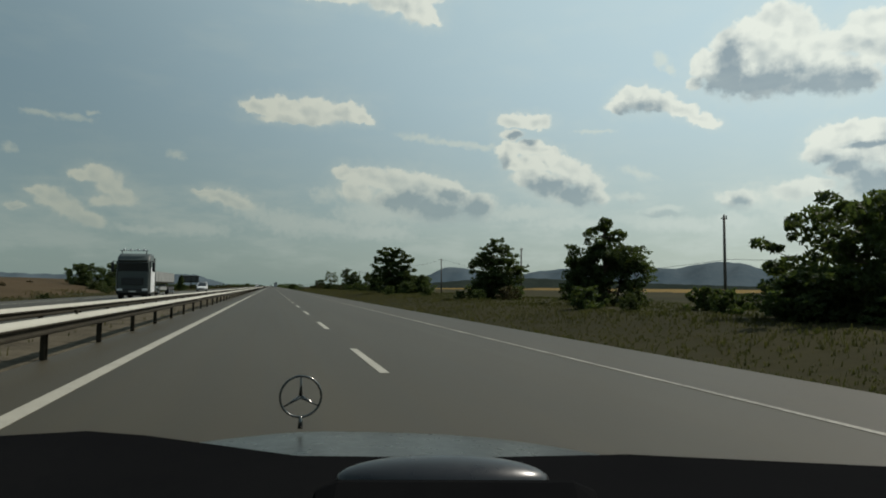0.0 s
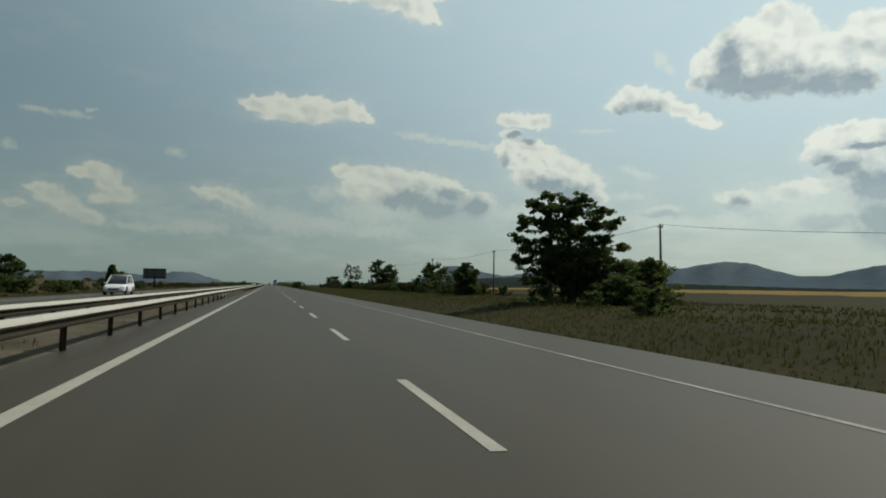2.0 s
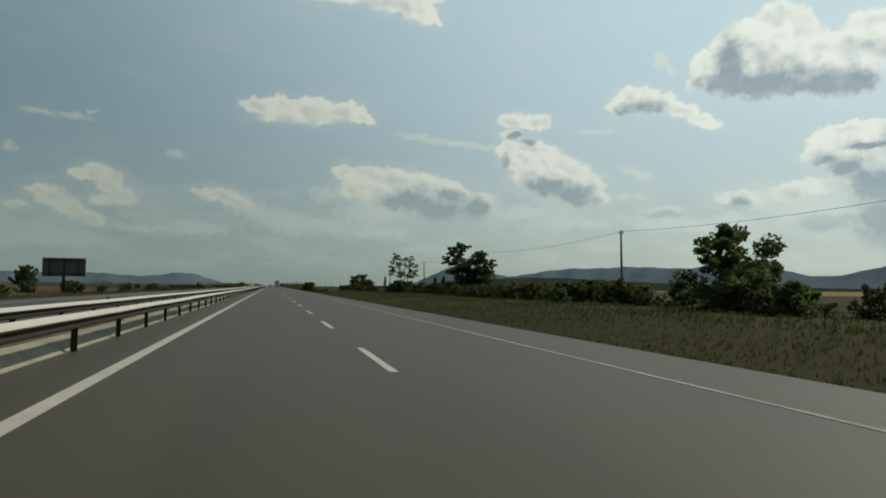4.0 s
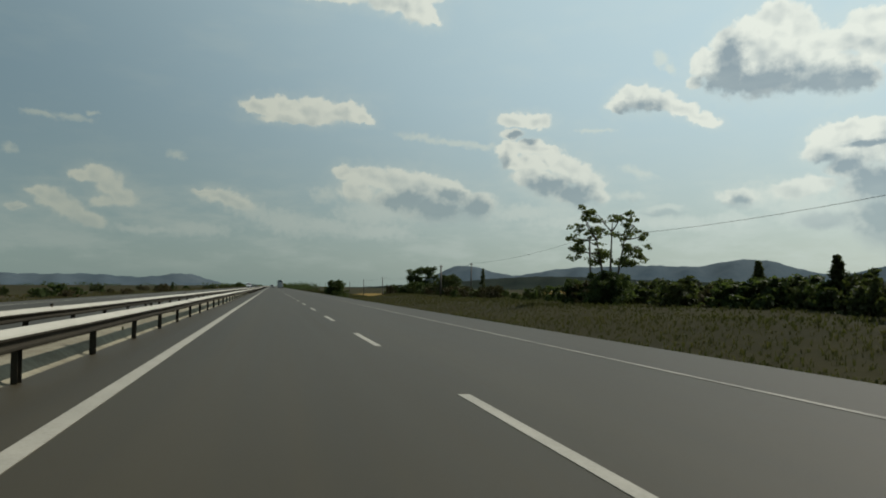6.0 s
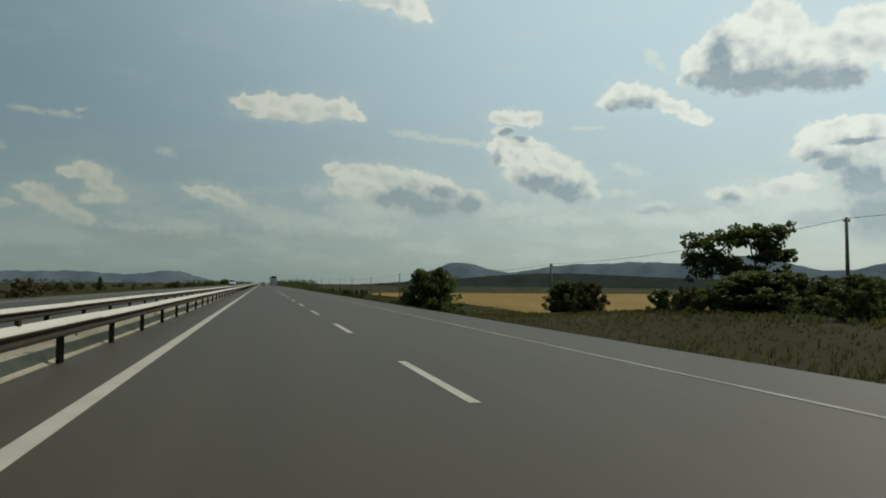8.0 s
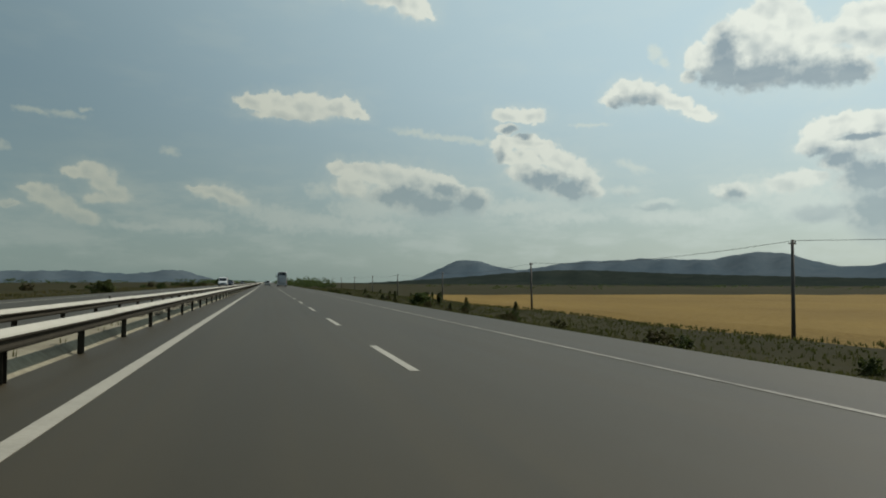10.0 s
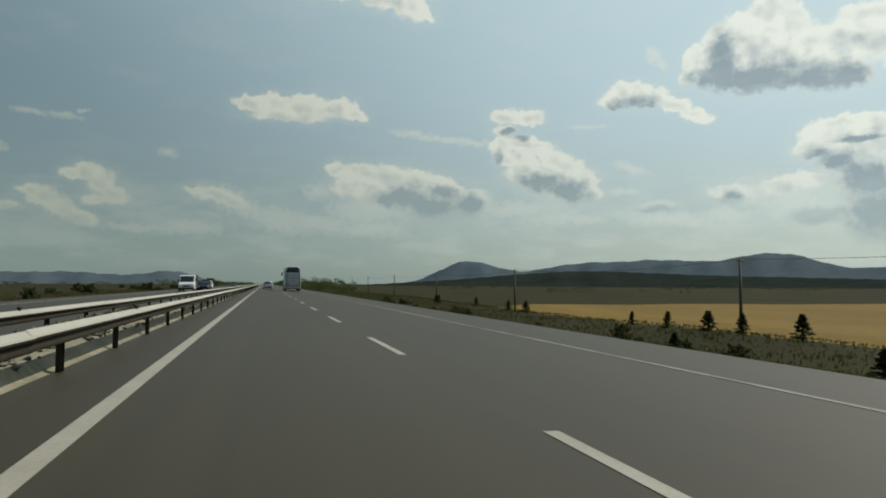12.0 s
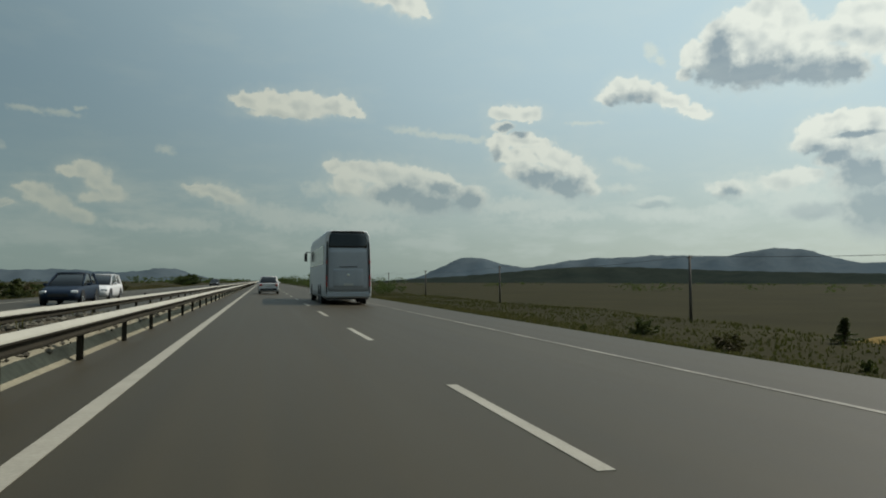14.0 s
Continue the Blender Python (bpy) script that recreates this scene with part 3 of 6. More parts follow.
def rubble(name, label, count, x0, x1, y0, y1, big):
    """Broken stones, each an uneven octahedron."""
    r = np.random.default_rng(21)
    px, py = r.uniform(x0, x1, count), r.uniform(y0, y1, count)
    size = big * r.uniform(0.25, 1.0, count) ** 2
    pz = median_z(px, py) + size * 0.25
    dirs = np.array([(1, 0, 0), (0, 1, 0), (-1, 0, 0), (0, -1, 0), (0, 0, 0.7), (0, 0, -0.7)], float)
    turn = r.uniform(0, 2 * np.pi, count)
    c, sn = np.cos(turn), np.sin(turn)
    k = dirs[None] * r.uniform(0.6, 1.2, (count, 6, 1)) * size[:, None, None]
    v = np.stack([k[..., 0] * c[:, None] - k[..., 1] * sn[:, None], k[..., 0] * sn[:, None] + k[..., 1] * c[:, None], k[..., 2]], -1)
    v += np.stack([px, py, pz], -1)[:, None]
    tri = np.array([(0, 1, 4), (1, 2, 4), (2, 3, 4), (3, 0, 4), (1, 0, 5), (2, 1, 5), (3, 2, 5), (0, 3, 5)])
    f = (np.arange(count)[:, None, None] * 6 + tri[None]).reshape(-1, 3)
    return tagged(raw(name, v.reshape(-1, 3).tolist(), f.tolist(), STONES), label, "rubble", kind="stuff")


rubble("median_rubble", "broken stones and spoil on the median", 9000, -3.0, -1.35, 400, 600, 0.10)


def stripe(name, x, y0, y1, width, parent, zf=road_z, mat=None):
    bm = bmesh.new()
    h = 0.006
    n = max(1, int((y1 - y0) / 25))
    for i in range(n):
        a, b = y0 + (y1 - y0) * i / n, y0 + (y1 - y0) * (i + 1) / n
        vs = [bm.verts.new((x + s * width / 2, y, zf(x + s * width / 2) + dz)) for dz in (0.001, h) for s, y in ((-1, a), (1, a), (1, b), (-1, b))]
        for f in ((4, 5, 6, 7), (0, 1, 5, 4), (1, 2, 6, 5), (2, 3, 7, 6), (3, 0, 4, 7)):
            bm.faces.new([vs[k] for k in f])
    return part(name, bm, mat or PAINT, parent)


stripe("edge_line", 0.0, Y0, Y1, 0.19, road)
stripe("edge_line", EDGE_X, Y0, Y1, 0.12, road, road_z, WORNPAINT)
stripe("edge_line", -3.9, Y0, Y1, 0.16, road_far, lambda x: 0.07)
stripe("edge_line", -12.4, Y0, Y1, 0.16, road_far, lambda x: 0.07)
# lane dashes: 3.8 m long, one every 10 m
PERIOD, DASH, DASH0 = 9.987, 3.8, 9.49 - 9.987 * 7
dash = stripe("lane_dash", LANE, 0.0, DASH, 0.14, road)
dash.location.y = DASH0
for i in range(1, 90):
    d = new("lane_dash", dash.data)
    d.parent = road
    d.location.y = DASH0 + PERIOD * i
dash = stripe("lane_dash", -8.2, 0.0, DASH, 0.14, road_far, lambda x: 0.07)
for i in range(1, 70):
    d = new("lane_dash", dash.data)
    d.parent = road_far
    d.location.y = DASH0 + PERIOD * i

# ------------------------------------------------------------------ guard rails
SPACING = 3.28


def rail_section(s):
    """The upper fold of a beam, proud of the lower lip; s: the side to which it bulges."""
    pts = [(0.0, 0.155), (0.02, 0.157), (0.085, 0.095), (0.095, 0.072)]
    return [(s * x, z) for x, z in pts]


# lower half of the beam, coloured dark where the upper fold shades it
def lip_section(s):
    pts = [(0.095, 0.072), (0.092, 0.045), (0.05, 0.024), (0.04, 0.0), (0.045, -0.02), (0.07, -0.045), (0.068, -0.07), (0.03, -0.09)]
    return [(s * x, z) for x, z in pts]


def beam_mesh(section, s, length, mat):
    bm = bmesh.new()
    out = section(s)
    inn = [(x - s * 0.004, z) for x, z in out]
    ring = out + inn[::-1]
    ends = [[bm.verts.new((x, y, z)) for x, z in ring] for y in (0, length)]
    n = len(ring)
    for i in range(n):
        bm.faces.new((ends[0][i], ends[0][(i + 1) % n], ends[1][(i + 1) % n], ends[1][i]))
    bmesh.ops.recalc_face_normals(bm, faces=bm.faces)
    return mesh("beam", bm, mat)


def post_mesh(h):
    bm = bmesh.new()
    # sigma post: web and two flanges
    box(bm, (0, 0, h / 2 - 0.2), (0.012, 0.14, h + 0.4))
    box(bm, (0.032, 0.067, h / 2 - 0.2), (0.06, 0.010, h + 0.4))
    box(bm, (0.032, -0.067, h / 2 - 0.2), (0.06, 0.010, h + 0.4))
    return mesh("post", bm, POST)


def block_mesh():
    bm = bmesh.new()
    box(bm, (0, 0, 0), (0.11, 0.09, 0.2), 0.01)
    return mesh("spacer", bm, POST)


def guardrail(x_post, side, ground_z, top, label):
    rail = thing("guardrail", label, "guardrail", "guardrails along the median")
    beam = beam_mesh(rail_section, side, SPACING * 2 + 0.12, STEEL)
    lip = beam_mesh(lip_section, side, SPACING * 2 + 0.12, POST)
    leg, spacer = post_mesh(top - ground_z - 0.03), block_mesh()
    bx = x_post + side * 0.13
    k = 0
    y = -20.0 - 0.05
    while y < 760:
        b = new("beam", beam)
        b.parent, b.location = rail, (bx + side * 0.003 * (k % 2), y - 0.06, top - 0.155 + 0.004 * math.sin(k * 1.7))
        b.rotation_euler = (0.0006 * math.sin(k * 2.3), 0.012 * math.sin(k * 1.1), 0)
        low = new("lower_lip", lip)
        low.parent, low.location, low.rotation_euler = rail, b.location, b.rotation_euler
        for j in range(2):
            p = new("post", leg)
            p.parent, p.location = rail, (x_post, y + SPACING * (j + 0.5), ground_z)
            p.rotation_euler = (radians(0.8) * math.sin(k * 3.1 + j), radians(0.8) * math.cos(k * 2.7 + j), 0 if side > 0 else math.pi)
            if -5 < y < 430:
                q = new("spacer", spacer)
                q.parent, q.location = rail, (x_post + side * 0.07, y + SPACING * (j + 0.5), top - 0.155)
        y += SPACING * 2
        k += 1
    bm = bmesh.new()
    box(bm, (0, 0, 0), (0.05, 0.09, 0.07), 0.008)
    glint = mesh("reflector", bm, POST)
    for yy in np.arange(12.3, 600, SPACING * 7):
        g = new("reflector", glint)
        g.parent, g.location = rail, (bx + side * 0.02, yy, top + 0.03)
    far = bmesh.new()
    for y in np.arange(y, 1400, 40.0):
        box(far, (bx + side * 0.04, y + 20, top - 0.155), (0.08, 40, 0.31), 0.02)
        for j in range(5):
            box(far, (x_post, y + 4 + 8 * j, (ground_z + top) / 2), (0.06, 0.1, top - ground_z))
    tagged(part("far_beam", far, STEEL, rail), kind="stuff")
    return rail


guardrail(-1.12, 1, 0.07, 0.71, "galvanised steel guard rail on dark posts beside the fast lane")
guardrail(-3.12, 1, 0.09, 0.70, "galvanised steel guard rail on the far side of the median")

# ------------------------------------------------------------------ hills and fields


def ridge(name, label, a0, a1, r_near, r_top, r_far, rise, mat, base=-12.0, steps=160):
    """High ground far off: rise(turn in degrees) gives the crest's height over the eye in degrees, seen from the middle of the road."""
    cy = 270.0
    verts, faces = [], []
    rs = [r_near, r_near + (r_top - r_near) * 0.35, r_near + (r_top - r_near) * 0.7, r_top, r_top + (r_far - r_top) * 0.5, r_far]
    fs = [0.0, 0.28, 0.72, 1.0, 0.6, 0.0]
    for i in range(steps + 1):
        a = a0 + (a1 - a0) * i / steps
        crest = r_top * math.tan(radians((rise(a / 1.057) - 0.16) * 1.057))
        for r, f in zip(rs, fs):
            spur = 1 + 0.18 * math.sin(a * 2.1 + r * 0.004) * (0.3 < f < 0.9)
            rr = r * (1 + 0.01 * math.sin(a * 1.7 + r))
            verts.append((math.sin(radians(a)) * rr, cy + math.cos(radians(a)) * rr, base + (crest - base) * f * spur))
    n = len(rs)
    for i in range(steps):
        for j in range(n - 1):
            faces.append((i * n + j, (i + 1) * n + j, (i + 1) * n + j + 1, i * n + j + 1))
    return tagged(raw(name, verts, faces, mat, smooth=True), label, "hills", kind="structure")


def bell(a, c, w):
    return math.exp(-((a - c) / w) ** 2)


def east_hills(a):
    v = 1.75 * bell(a, 15.4, 3.2) + 1.55 * bell(a, 24, 5.2) + 1.35 * bell(a, 30.5, 4.0) + 2.15 * bell(a, 37.6, 4.4) + 1.6 * bell(a, 47.5, 4.5) + 1.2 * bell(a, 56, 7)
    return max(0.05, v + 0.03 * math.sin(a * 3.1) + 0.02 * math.sin(a * 7.7))


def west_hills(a):
    v = 0.82 * bell(a, -6.4, 2.4) + 0.78 * bell(a, -12.4, 4.5) + 0.75 * bell(a, -20, 5) + 0.9 * bell(a, -30, 8) + 0.12
    return max(0.03, v + 0.03 * math.sin(a * 4.1) + 0.02 * math.sin(a * 9.1))


def near_ridge(a):
    v = 0.20 + 0.75 * bell(a, 22, 8.0) + 0.3 * bell(a, 34, 9)
    return v * float(ease(np.array(a), 3, 12)) + 0.02 * math.sin(a * 5)


ridge("backdrop", "wooded hills on the horizon, blue-grey with painted haze", 9.0, 75, 3300, 4100, 4700, east_hills, HILL)
ridge("backdrop", "low hills beyond the oncoming carriageway, blue-grey with painted haze", -60, -2.0, 3500, 4200, 4700, west_hills, HILL)
ridge("backdrop", "dark wooded rise behind the fields", 1.0, 70, 1250, 1700, 2300, near_ridge, RIDGE, -9.0)


def crop(name, label, mat, x0, x1, y0, y1, slant, height, nx=40, ny=40):
    """A standing crop: its top follows the land, with steep sides. slant: the far edge swings by this much a metre of x."""
    def edge(u, v):
        x = x0 + (x1 - x0) * u
        lo, hi = y0, y1 + slant * (x - x0)
        return x, lo + (hi - lo) * v
    us = np.linspace(0, 1, nx)
    vs = np.linspace(0, 1, ny)
    verts, faces = [], []
    for i, u in enumerate(us):
        for j, v in enumerate(vs):
            x, y = edge(u, v)
            rim = i in (0, nx - 1) or j in (0, ny - 1)
            wave = 0.05 * math.sin(x * 1.3 + y * 0.7) + 0.04 * math.sin(y * 2.3)
            verts.append((x, y, lz(x, y) + (-0.3 if rim else height + wave)))
    for i in range(nx - 1):
        for j in range(ny - 1):
            faces.append((i * ny + j, (i + 1) * ny + j, (i + 1) * ny + j + 1, i * ny + j + 1))
    return tagged(raw(name, verts, faces, mat), label, "field", kind="structure")


crop("wheat_field", "ripe golden wheat beside the road", WHEAT, 38, 400, 325, 580, -0.2, 0.7)
crop("wheat_field", "ripe golden wheat far from the road", WHEAT, 105, 900, 100, 310, 0.0, 0.7)
crop("stubble_field", "brown field rising from the other carriageway", STUBBLE, -420, -21, -40, 320, 0.0, 0.25)

# ------------------------------------------------------------------ plants
rng = np.random.default_rng(5)


def branch(verts, faces, a, b, r0, r1, bend, seg=6, rings=4):
    """A tapered, slightly bent limb from a to b."""
    a, b = np.array(a, float), np.array(b, float)
    way = (b - a) / max(1e-6, np.linalg.norm(b - a))
    side = np.cross(way, (0.3, 0.8, 0.5))
    side /= np.linalg.norm(side)
    up = np.cross(way, side)
    base = len(verts)
    for k in range(rings + 1):
        f = k / rings
        c = a + (b - a) * f + bend * math.sin(math.pi * f)
        r = r0 + (r1 - r0) * f
        for j in range(seg):
            t = 2 * math.pi * j / seg
            verts.append(tuple(c + (side * math.cos(t) + up * math.sin(t)) * r))
    for k in range(rings):
        for j in range(seg):
            p, q = base + k * seg + j, base + k * seg + (j + 1) % seg
            faces.append((p, q, q + seg, p + seg))


def leaves(centres, radii, count, size):
    """Many small folded leaves round the clump centres."""
    n = len(centres)
    pick = rng.integers(0, n, count)
    ball = rng.normal(size=(count, 3))
    ball /= np.linalg.norm(ball, axis=1)[:, None]
    r = np.array(radii)[pick] * rng.uniform(0.35, 1.0, count) ** 0.6
    pos = np.array(centres)[pick] + ball * (r[:, None]) * np.array([1.1, 1.1, 0.6])
    u = rng.normal(size=(count, 3))
    u /= np.linalg.norm(u, axis=1)[:, None]
    v = np.cross(u, rng.normal(size=(count, 3)))
    v /= np.linalg.norm(v, axis=1)[:, None]
    w = np.cross(u, v)
    s = size * rng.uniform(0.6, 1.35, count)[:, None]
    verts = np.stack([pos - u * s, pos + v * s * 0.55 + w * s * 0.2, pos + u * s, pos - v * s * 0.55 + w * s * 0.2], 1).reshape(-1, 3)
    faces = np.arange(count * 4).reshape(-1, 4)
    return verts.tolist(), faces.tolist()


def envelope(kind, f):
    """Half width of a crown at the share f of its height."""
    if kind == "cone":
        return (1 - f) ** 1.35 * 0.95 + 0.13
    if kind == "spire":
        return (1 - f) ** 1.1 * 0.9 + 0.04
    if kind == "bush":
        return math.sqrt(max(0.02, 1 - (f * 1.0 - 0.1) ** 2)) * 0.98
    return math.sin(math.pi * min(1.0, 0.14 + 0.8 * f)) ** 0.7


TREES = {}


def plant(name, kind, label, category, group, x, y, high, wide, trunk_share, leaf_mat, turn=0, count=4200, size=0.16, clumps=46, airy=1.0, z=None):
    """A tree or bush of that height and crown width; the same kind again is a copy, scaled."""
    base = lz(x, y) - 0.05 if z is None else z
    if kind in TREES:
        ob, h0, w0 = TREES[kind]
        m = pose(x, y, base, 0, 0, turn) @ Matrix.Diagonal((wide / w0, wide / w0, high / h0, 1))
        got = copy_thing(ob, m)
        got.name = name
        return tagged(got, label, category, group)
    shape = kind.split("_")[0]
    ob = thing(name, label, category, group, (x, y, base), turn)
    verts, faces = [], []
    crown0 = high * trunk_share
    lean = np.array([rng.uniform(-0.25, 0.25), rng.uniform(-0.25, 0.25), 0]) * high * 0.12
    r = 0.018 * high + 0.03
    top = np.array([0, 0, high * 0.93]) + lean
    branch(verts, faces, (0, 0, -0.3), top, r, 0.02, lean * 0.4, 8, 7)
    centres, radii = [], []
    # limbs of uneven reach, each carrying a flat spray of leaf clumps
    limbs = max(9, int(clumps * (0.5 if shape == "bush" else 0.3)))
    for k in range(limbs):
        f = ((k + rng.uniform(0, 1)) / limbs) ** 0.85
        ang = k * 2.4 + rng.uniform(-0.6, 0.6)
        reach = envelope(shape, f) * wide / 2 * rng.choice((0.62, 0.8, 0.95, 1.06))
        zc = crown0 + (high - crown0) * (0.05 + 0.88 * f)
        tip = np.array([math.cos(ang) * reach, math.sin(ang) * reach, zc]) + lean * f
        foot = np.array([0, 0, max(crown0 * 0.6, zc - reach * rng.uniform(0.4, 0.9))]) + lean * f * 0.8
        if trunk_share > 0.02 or k % 2 == 0:
            branch(verts, faces, foot, tip, r * 0.4 * (1.15 - f), 0.012, np.array([0, 0, -0.05 * reach]), 5, 3)
        for j in range(5):
            g = 0.35 + 0.16 * j + rng.uniform(-0.06, 0.06)
            c = foot + (tip - foot) * g
            side = (1.05 - g) * reach * 0.55
            c = c + np.array([rng.uniform(-side, side), rng.uniform(-side, side), rng.uniform(-0.02, 0.05) * high])
            rad = min(wide, high) * rng.uniform(0.075, 0.15) * (1.2 - 0.5 * g) * (1.25 if shape == "bush" else 1.0 if shape != "spire" else 0.6 + 0.4 * (1 - f))
            centres.append(c)
            radii.append(rad)
    tr = raw("trunk", verts, faces, BARK, ob, smooth=True)
    lv, lf = leaves(centres, radii, int(count * airy), size)
    raw("crown", lv, lf, leaf_mat, ob)
    TREES[kind] = (ob, high, wide)
    return ob


def bough_tree(label, group, x, y, face, stems, boughs, leaf_mat, leaf=0.13, each=85, grow=1.0):
    """A tree of flat leafy pads on limbs. face: degrees by which its broad side is turned; stems: foot and head (across, up) of each trunk;
    boughs: across, height, half width, half height, half depth, number of pads, size of a pad."""
    ob = thing("tree", label, "tree", group, (x, y, lz(x, y) - 0.05), -face)
    ob.scale = (grow, grow, grow)
    verts, faces, centres, radii = [], [], [], []
    heads = []
    for fx, hx, hz, r in stems:
        head = np.array([hx, rng.uniform(-0.3, 0.3), hz])
        branch(verts, faces, (fx, 0, -0.3), head, r, r * 0.35, np.array([rng.uniform(-0.15, 0.15), 0.1, 0]), 8, 7)
        heads.append((np.array([fx, 0, 0.0]), head))
    for ax, az, hw, hh, hd, pads, size in boughs:
        middle = np.array([ax, 0, az])
        foot, head = min(heads, key=lambda h: np.linalg.norm(h[1] - middle))
        root = foot + (head - foot) * min(0.95, max(0.35, (az - hh * 0.9) / max(head[2], 0.1)))
        branch(verts, faces, root, middle, 0.06, 0.03, np.array([0, 0, -0.12 * hw]), 6, 4)
        for k in range(pads if az < 4.5 else int(pads * 0.7)):
            d = rng.normal(size=3)
            d = d / np.linalg.norm(d) * rng.uniform(0.3, 1.0) ** 0.5
            c = middle + d * np.array([hw * 1.05, hd, hh * 1.4])
            if k % 2 == 0:
                branch(verts, faces, middle + (c - middle) * 0.1, c, 0.026, 0.008, np.array([0, 0, 0.06]), 4, 2)
            for j in range(3):
                centres.append(c + rng.normal(size=3) * np.array([0.45, 0.45, 0.3]) * size)
                radii.append(size * rng.uniform(0.4, 0.8))
    raw("trunk", verts, faces, BARK, ob, smooth=True)
    lv, lf = leaves(centres, radii, len(centres) // 3 * each, leaf)
    raw("crown", lv, lf, leaf_mat, ob)
    return ob


ROW = "trees beside the road"
plant("tree", "round_a", "broad dark green tree with a ragged crown", "tree", ROW, 25.9, 21.5, 5.4, 8.8, 0.06, LEAF, 20, 14000, 0.15, 140)
plant("tree", "round_b", "dense green tree in the roadside row", "tree", ROW, 28.5, 184.0, 5.2, 6.8, 0.05, LEAF, 200, 7500, 0.15, 90)
bough_tree("small dark tree with a dense low crown", ROW, 25.7, 154.6, 29,
           [(0.0, 0.1, 2.8, 0.1)],
           [(0.1, 3.5, 0.7, 0.3, 0.8, 12, 0.4), (-0.8, 2.7, 0.8, 0.4, 0.9, 16, 0.45), (0.7, 2.6, 0.9, 0.45, 0.9, 16, 0.45), (0.0, 1.7, 1.4, 0.7, 1.2, 36, 0.5), (0.0, 0.7, 1.6, 0.6, 1.2, 28, 0.5)], LEAF)
bough_tree("dark green tree with a tiered top above a broad skirt", ROW, 26.1, 45.1, 35,
           [(0.0, 0.1, 5.6, 0.16), (0.8, 1.5, 3.0, 0.1)],
           [(0.0, 6.2, 0.75, 0.25, 0.6, 6, 0.4), (-0.6, 5.5, 0.8, 0.4, 0.7, 9, 0.42), (0.6, 5.3, 0.8, 0.45, 0.7, 9, 0.45), (0.1, 4.5, 1.2, 0.5, 1.0, 16, 0.5),
            (-1.6, 3.6, 1.2, 0.7, 1.3, 22, 0.55), (1.5, 3.5, 1.6, 0.8, 1.4, 30, 0.55), (0.0, 3.0, 2.2, 1.2, 1.5, 46, 0.6), (2.3, 2.1, 1.2, 1.2, 1.2, 24, 0.6),
            (-1.3, 1.7, 1.5, 1.3, 1.3, 34, 0.6), (0.6, 1.2, 2.0, 1.1, 1.3, 36, 0.6)], LEAF)
bough_tree("dense dark green tree with a knobbed top", ROW, 25.0, 66.6, 38,
           [(-0.6, -0.4, 5.2, 0.15), (0.4, 0.9, 4.6, 0.12)],
           [(0.2, 6.5, 1.1, 0.5, 0.9, 18, 0.45), (-0.9, 6.0, 0.7, 0.4, 0.7, 8, 0.42), (1.2, 5.7, 0.7, 0.5, 0.8, 10, 0.42), (-1.7, 5.0, 1.0, 0.5, 1.0, 14, 0.48),
            (1.9, 4.7, 1.0, 0.6, 1.0, 14, 0.48), (0.0, 4.9, 1.5, 0.8, 1.3, 28, 0.5), (-2.5, 3.9, 1.2, 0.45, 1.1, 14, 0.5), (2.7, 3.6, 1.2, 0.5, 1.1, 14, 0.5),
            (0.0, 3.3, 2.6, 1.1, 1.7, 56, 0.6), (-0.6, 1.8, 2.2, 1.2, 1.5, 46, 0.6), (1.6, 1.8, 1.6, 1.2, 1.4, 34, 0.6), (-2.0, 0.9, 1.3, 0.9, 1.2, 30, 0.55), (1.9, 0.9, 1.5, 0.9, 1.2, 32, 0.55), (0.0, 0.7, 1.8, 0.7, 1.2, 28, 0.55)], LEAF, grow=0.88)
bough_tree("wide dark green tree with layered branches", ROW, 23.9, 121.2, 32,
           [(-0.3, -0.9, 6.8, 0.2), (0.4, 1.2, 6.4, 0.17), (0.0, 0.3, 7.4, 0.15)],
           [(-1.2, 8.7, 0.7, 0.25, 0.8, 6, 0.45), (0.4, 8.5, 1.1, 0.3, 1.0, 10, 0.45), (1.6, 8.3, 0.9, 0.25, 0.8, 8, 0.42), (-2.6, 7.9, 1.1, 0.4, 1.0, 12, 0.5),
            (-1.0, 7.5, 1.3, 0.5, 1.2, 18, 0.52), (1.1, 7.3, 1.5, 0.6, 1.2, 22, 0.52), (2.8, 7.3, 0.9, 0.4, 0.9, 10, 0.45), (-3.2, 6.5, 1.2, 0.4, 1.1, 14, 0.5),
            (-1.3, 6.2, 1.6, 0.6, 1.3, 22, 0.55), (3.0, 6.2, 1.1, 0.4, 1.0, 12, 0.48), (1.2, 5.9, 1.5, 0.6, 1.3, 22, 0.55), (-3.6, 5.0, 1.1, 0.35, 1.0, 10, 0.48), (-2.4, 4.6, 1.6, 0.5, 1.3, 20, 0.55),
            (0.4, 4.7, 2.6, 0.9, 1.8, 50, 0.62), (3.2, 4.7, 1.4, 0.5, 1.2, 18, 0.52), (-3.8, 3.6, 0.9, 0.3, 0.9, 8, 0.45), (0.6, 3.2, 3.4, 1.1, 2.0, 74, 0.68), (-1.4, 1.7, 2.4, 1.3, 1.6, 52, 0.68), (2.2, 1.6, 2.4, 1.4, 1.7, 56, 0.68)], LEAF, 0.14, 95, 0.94)
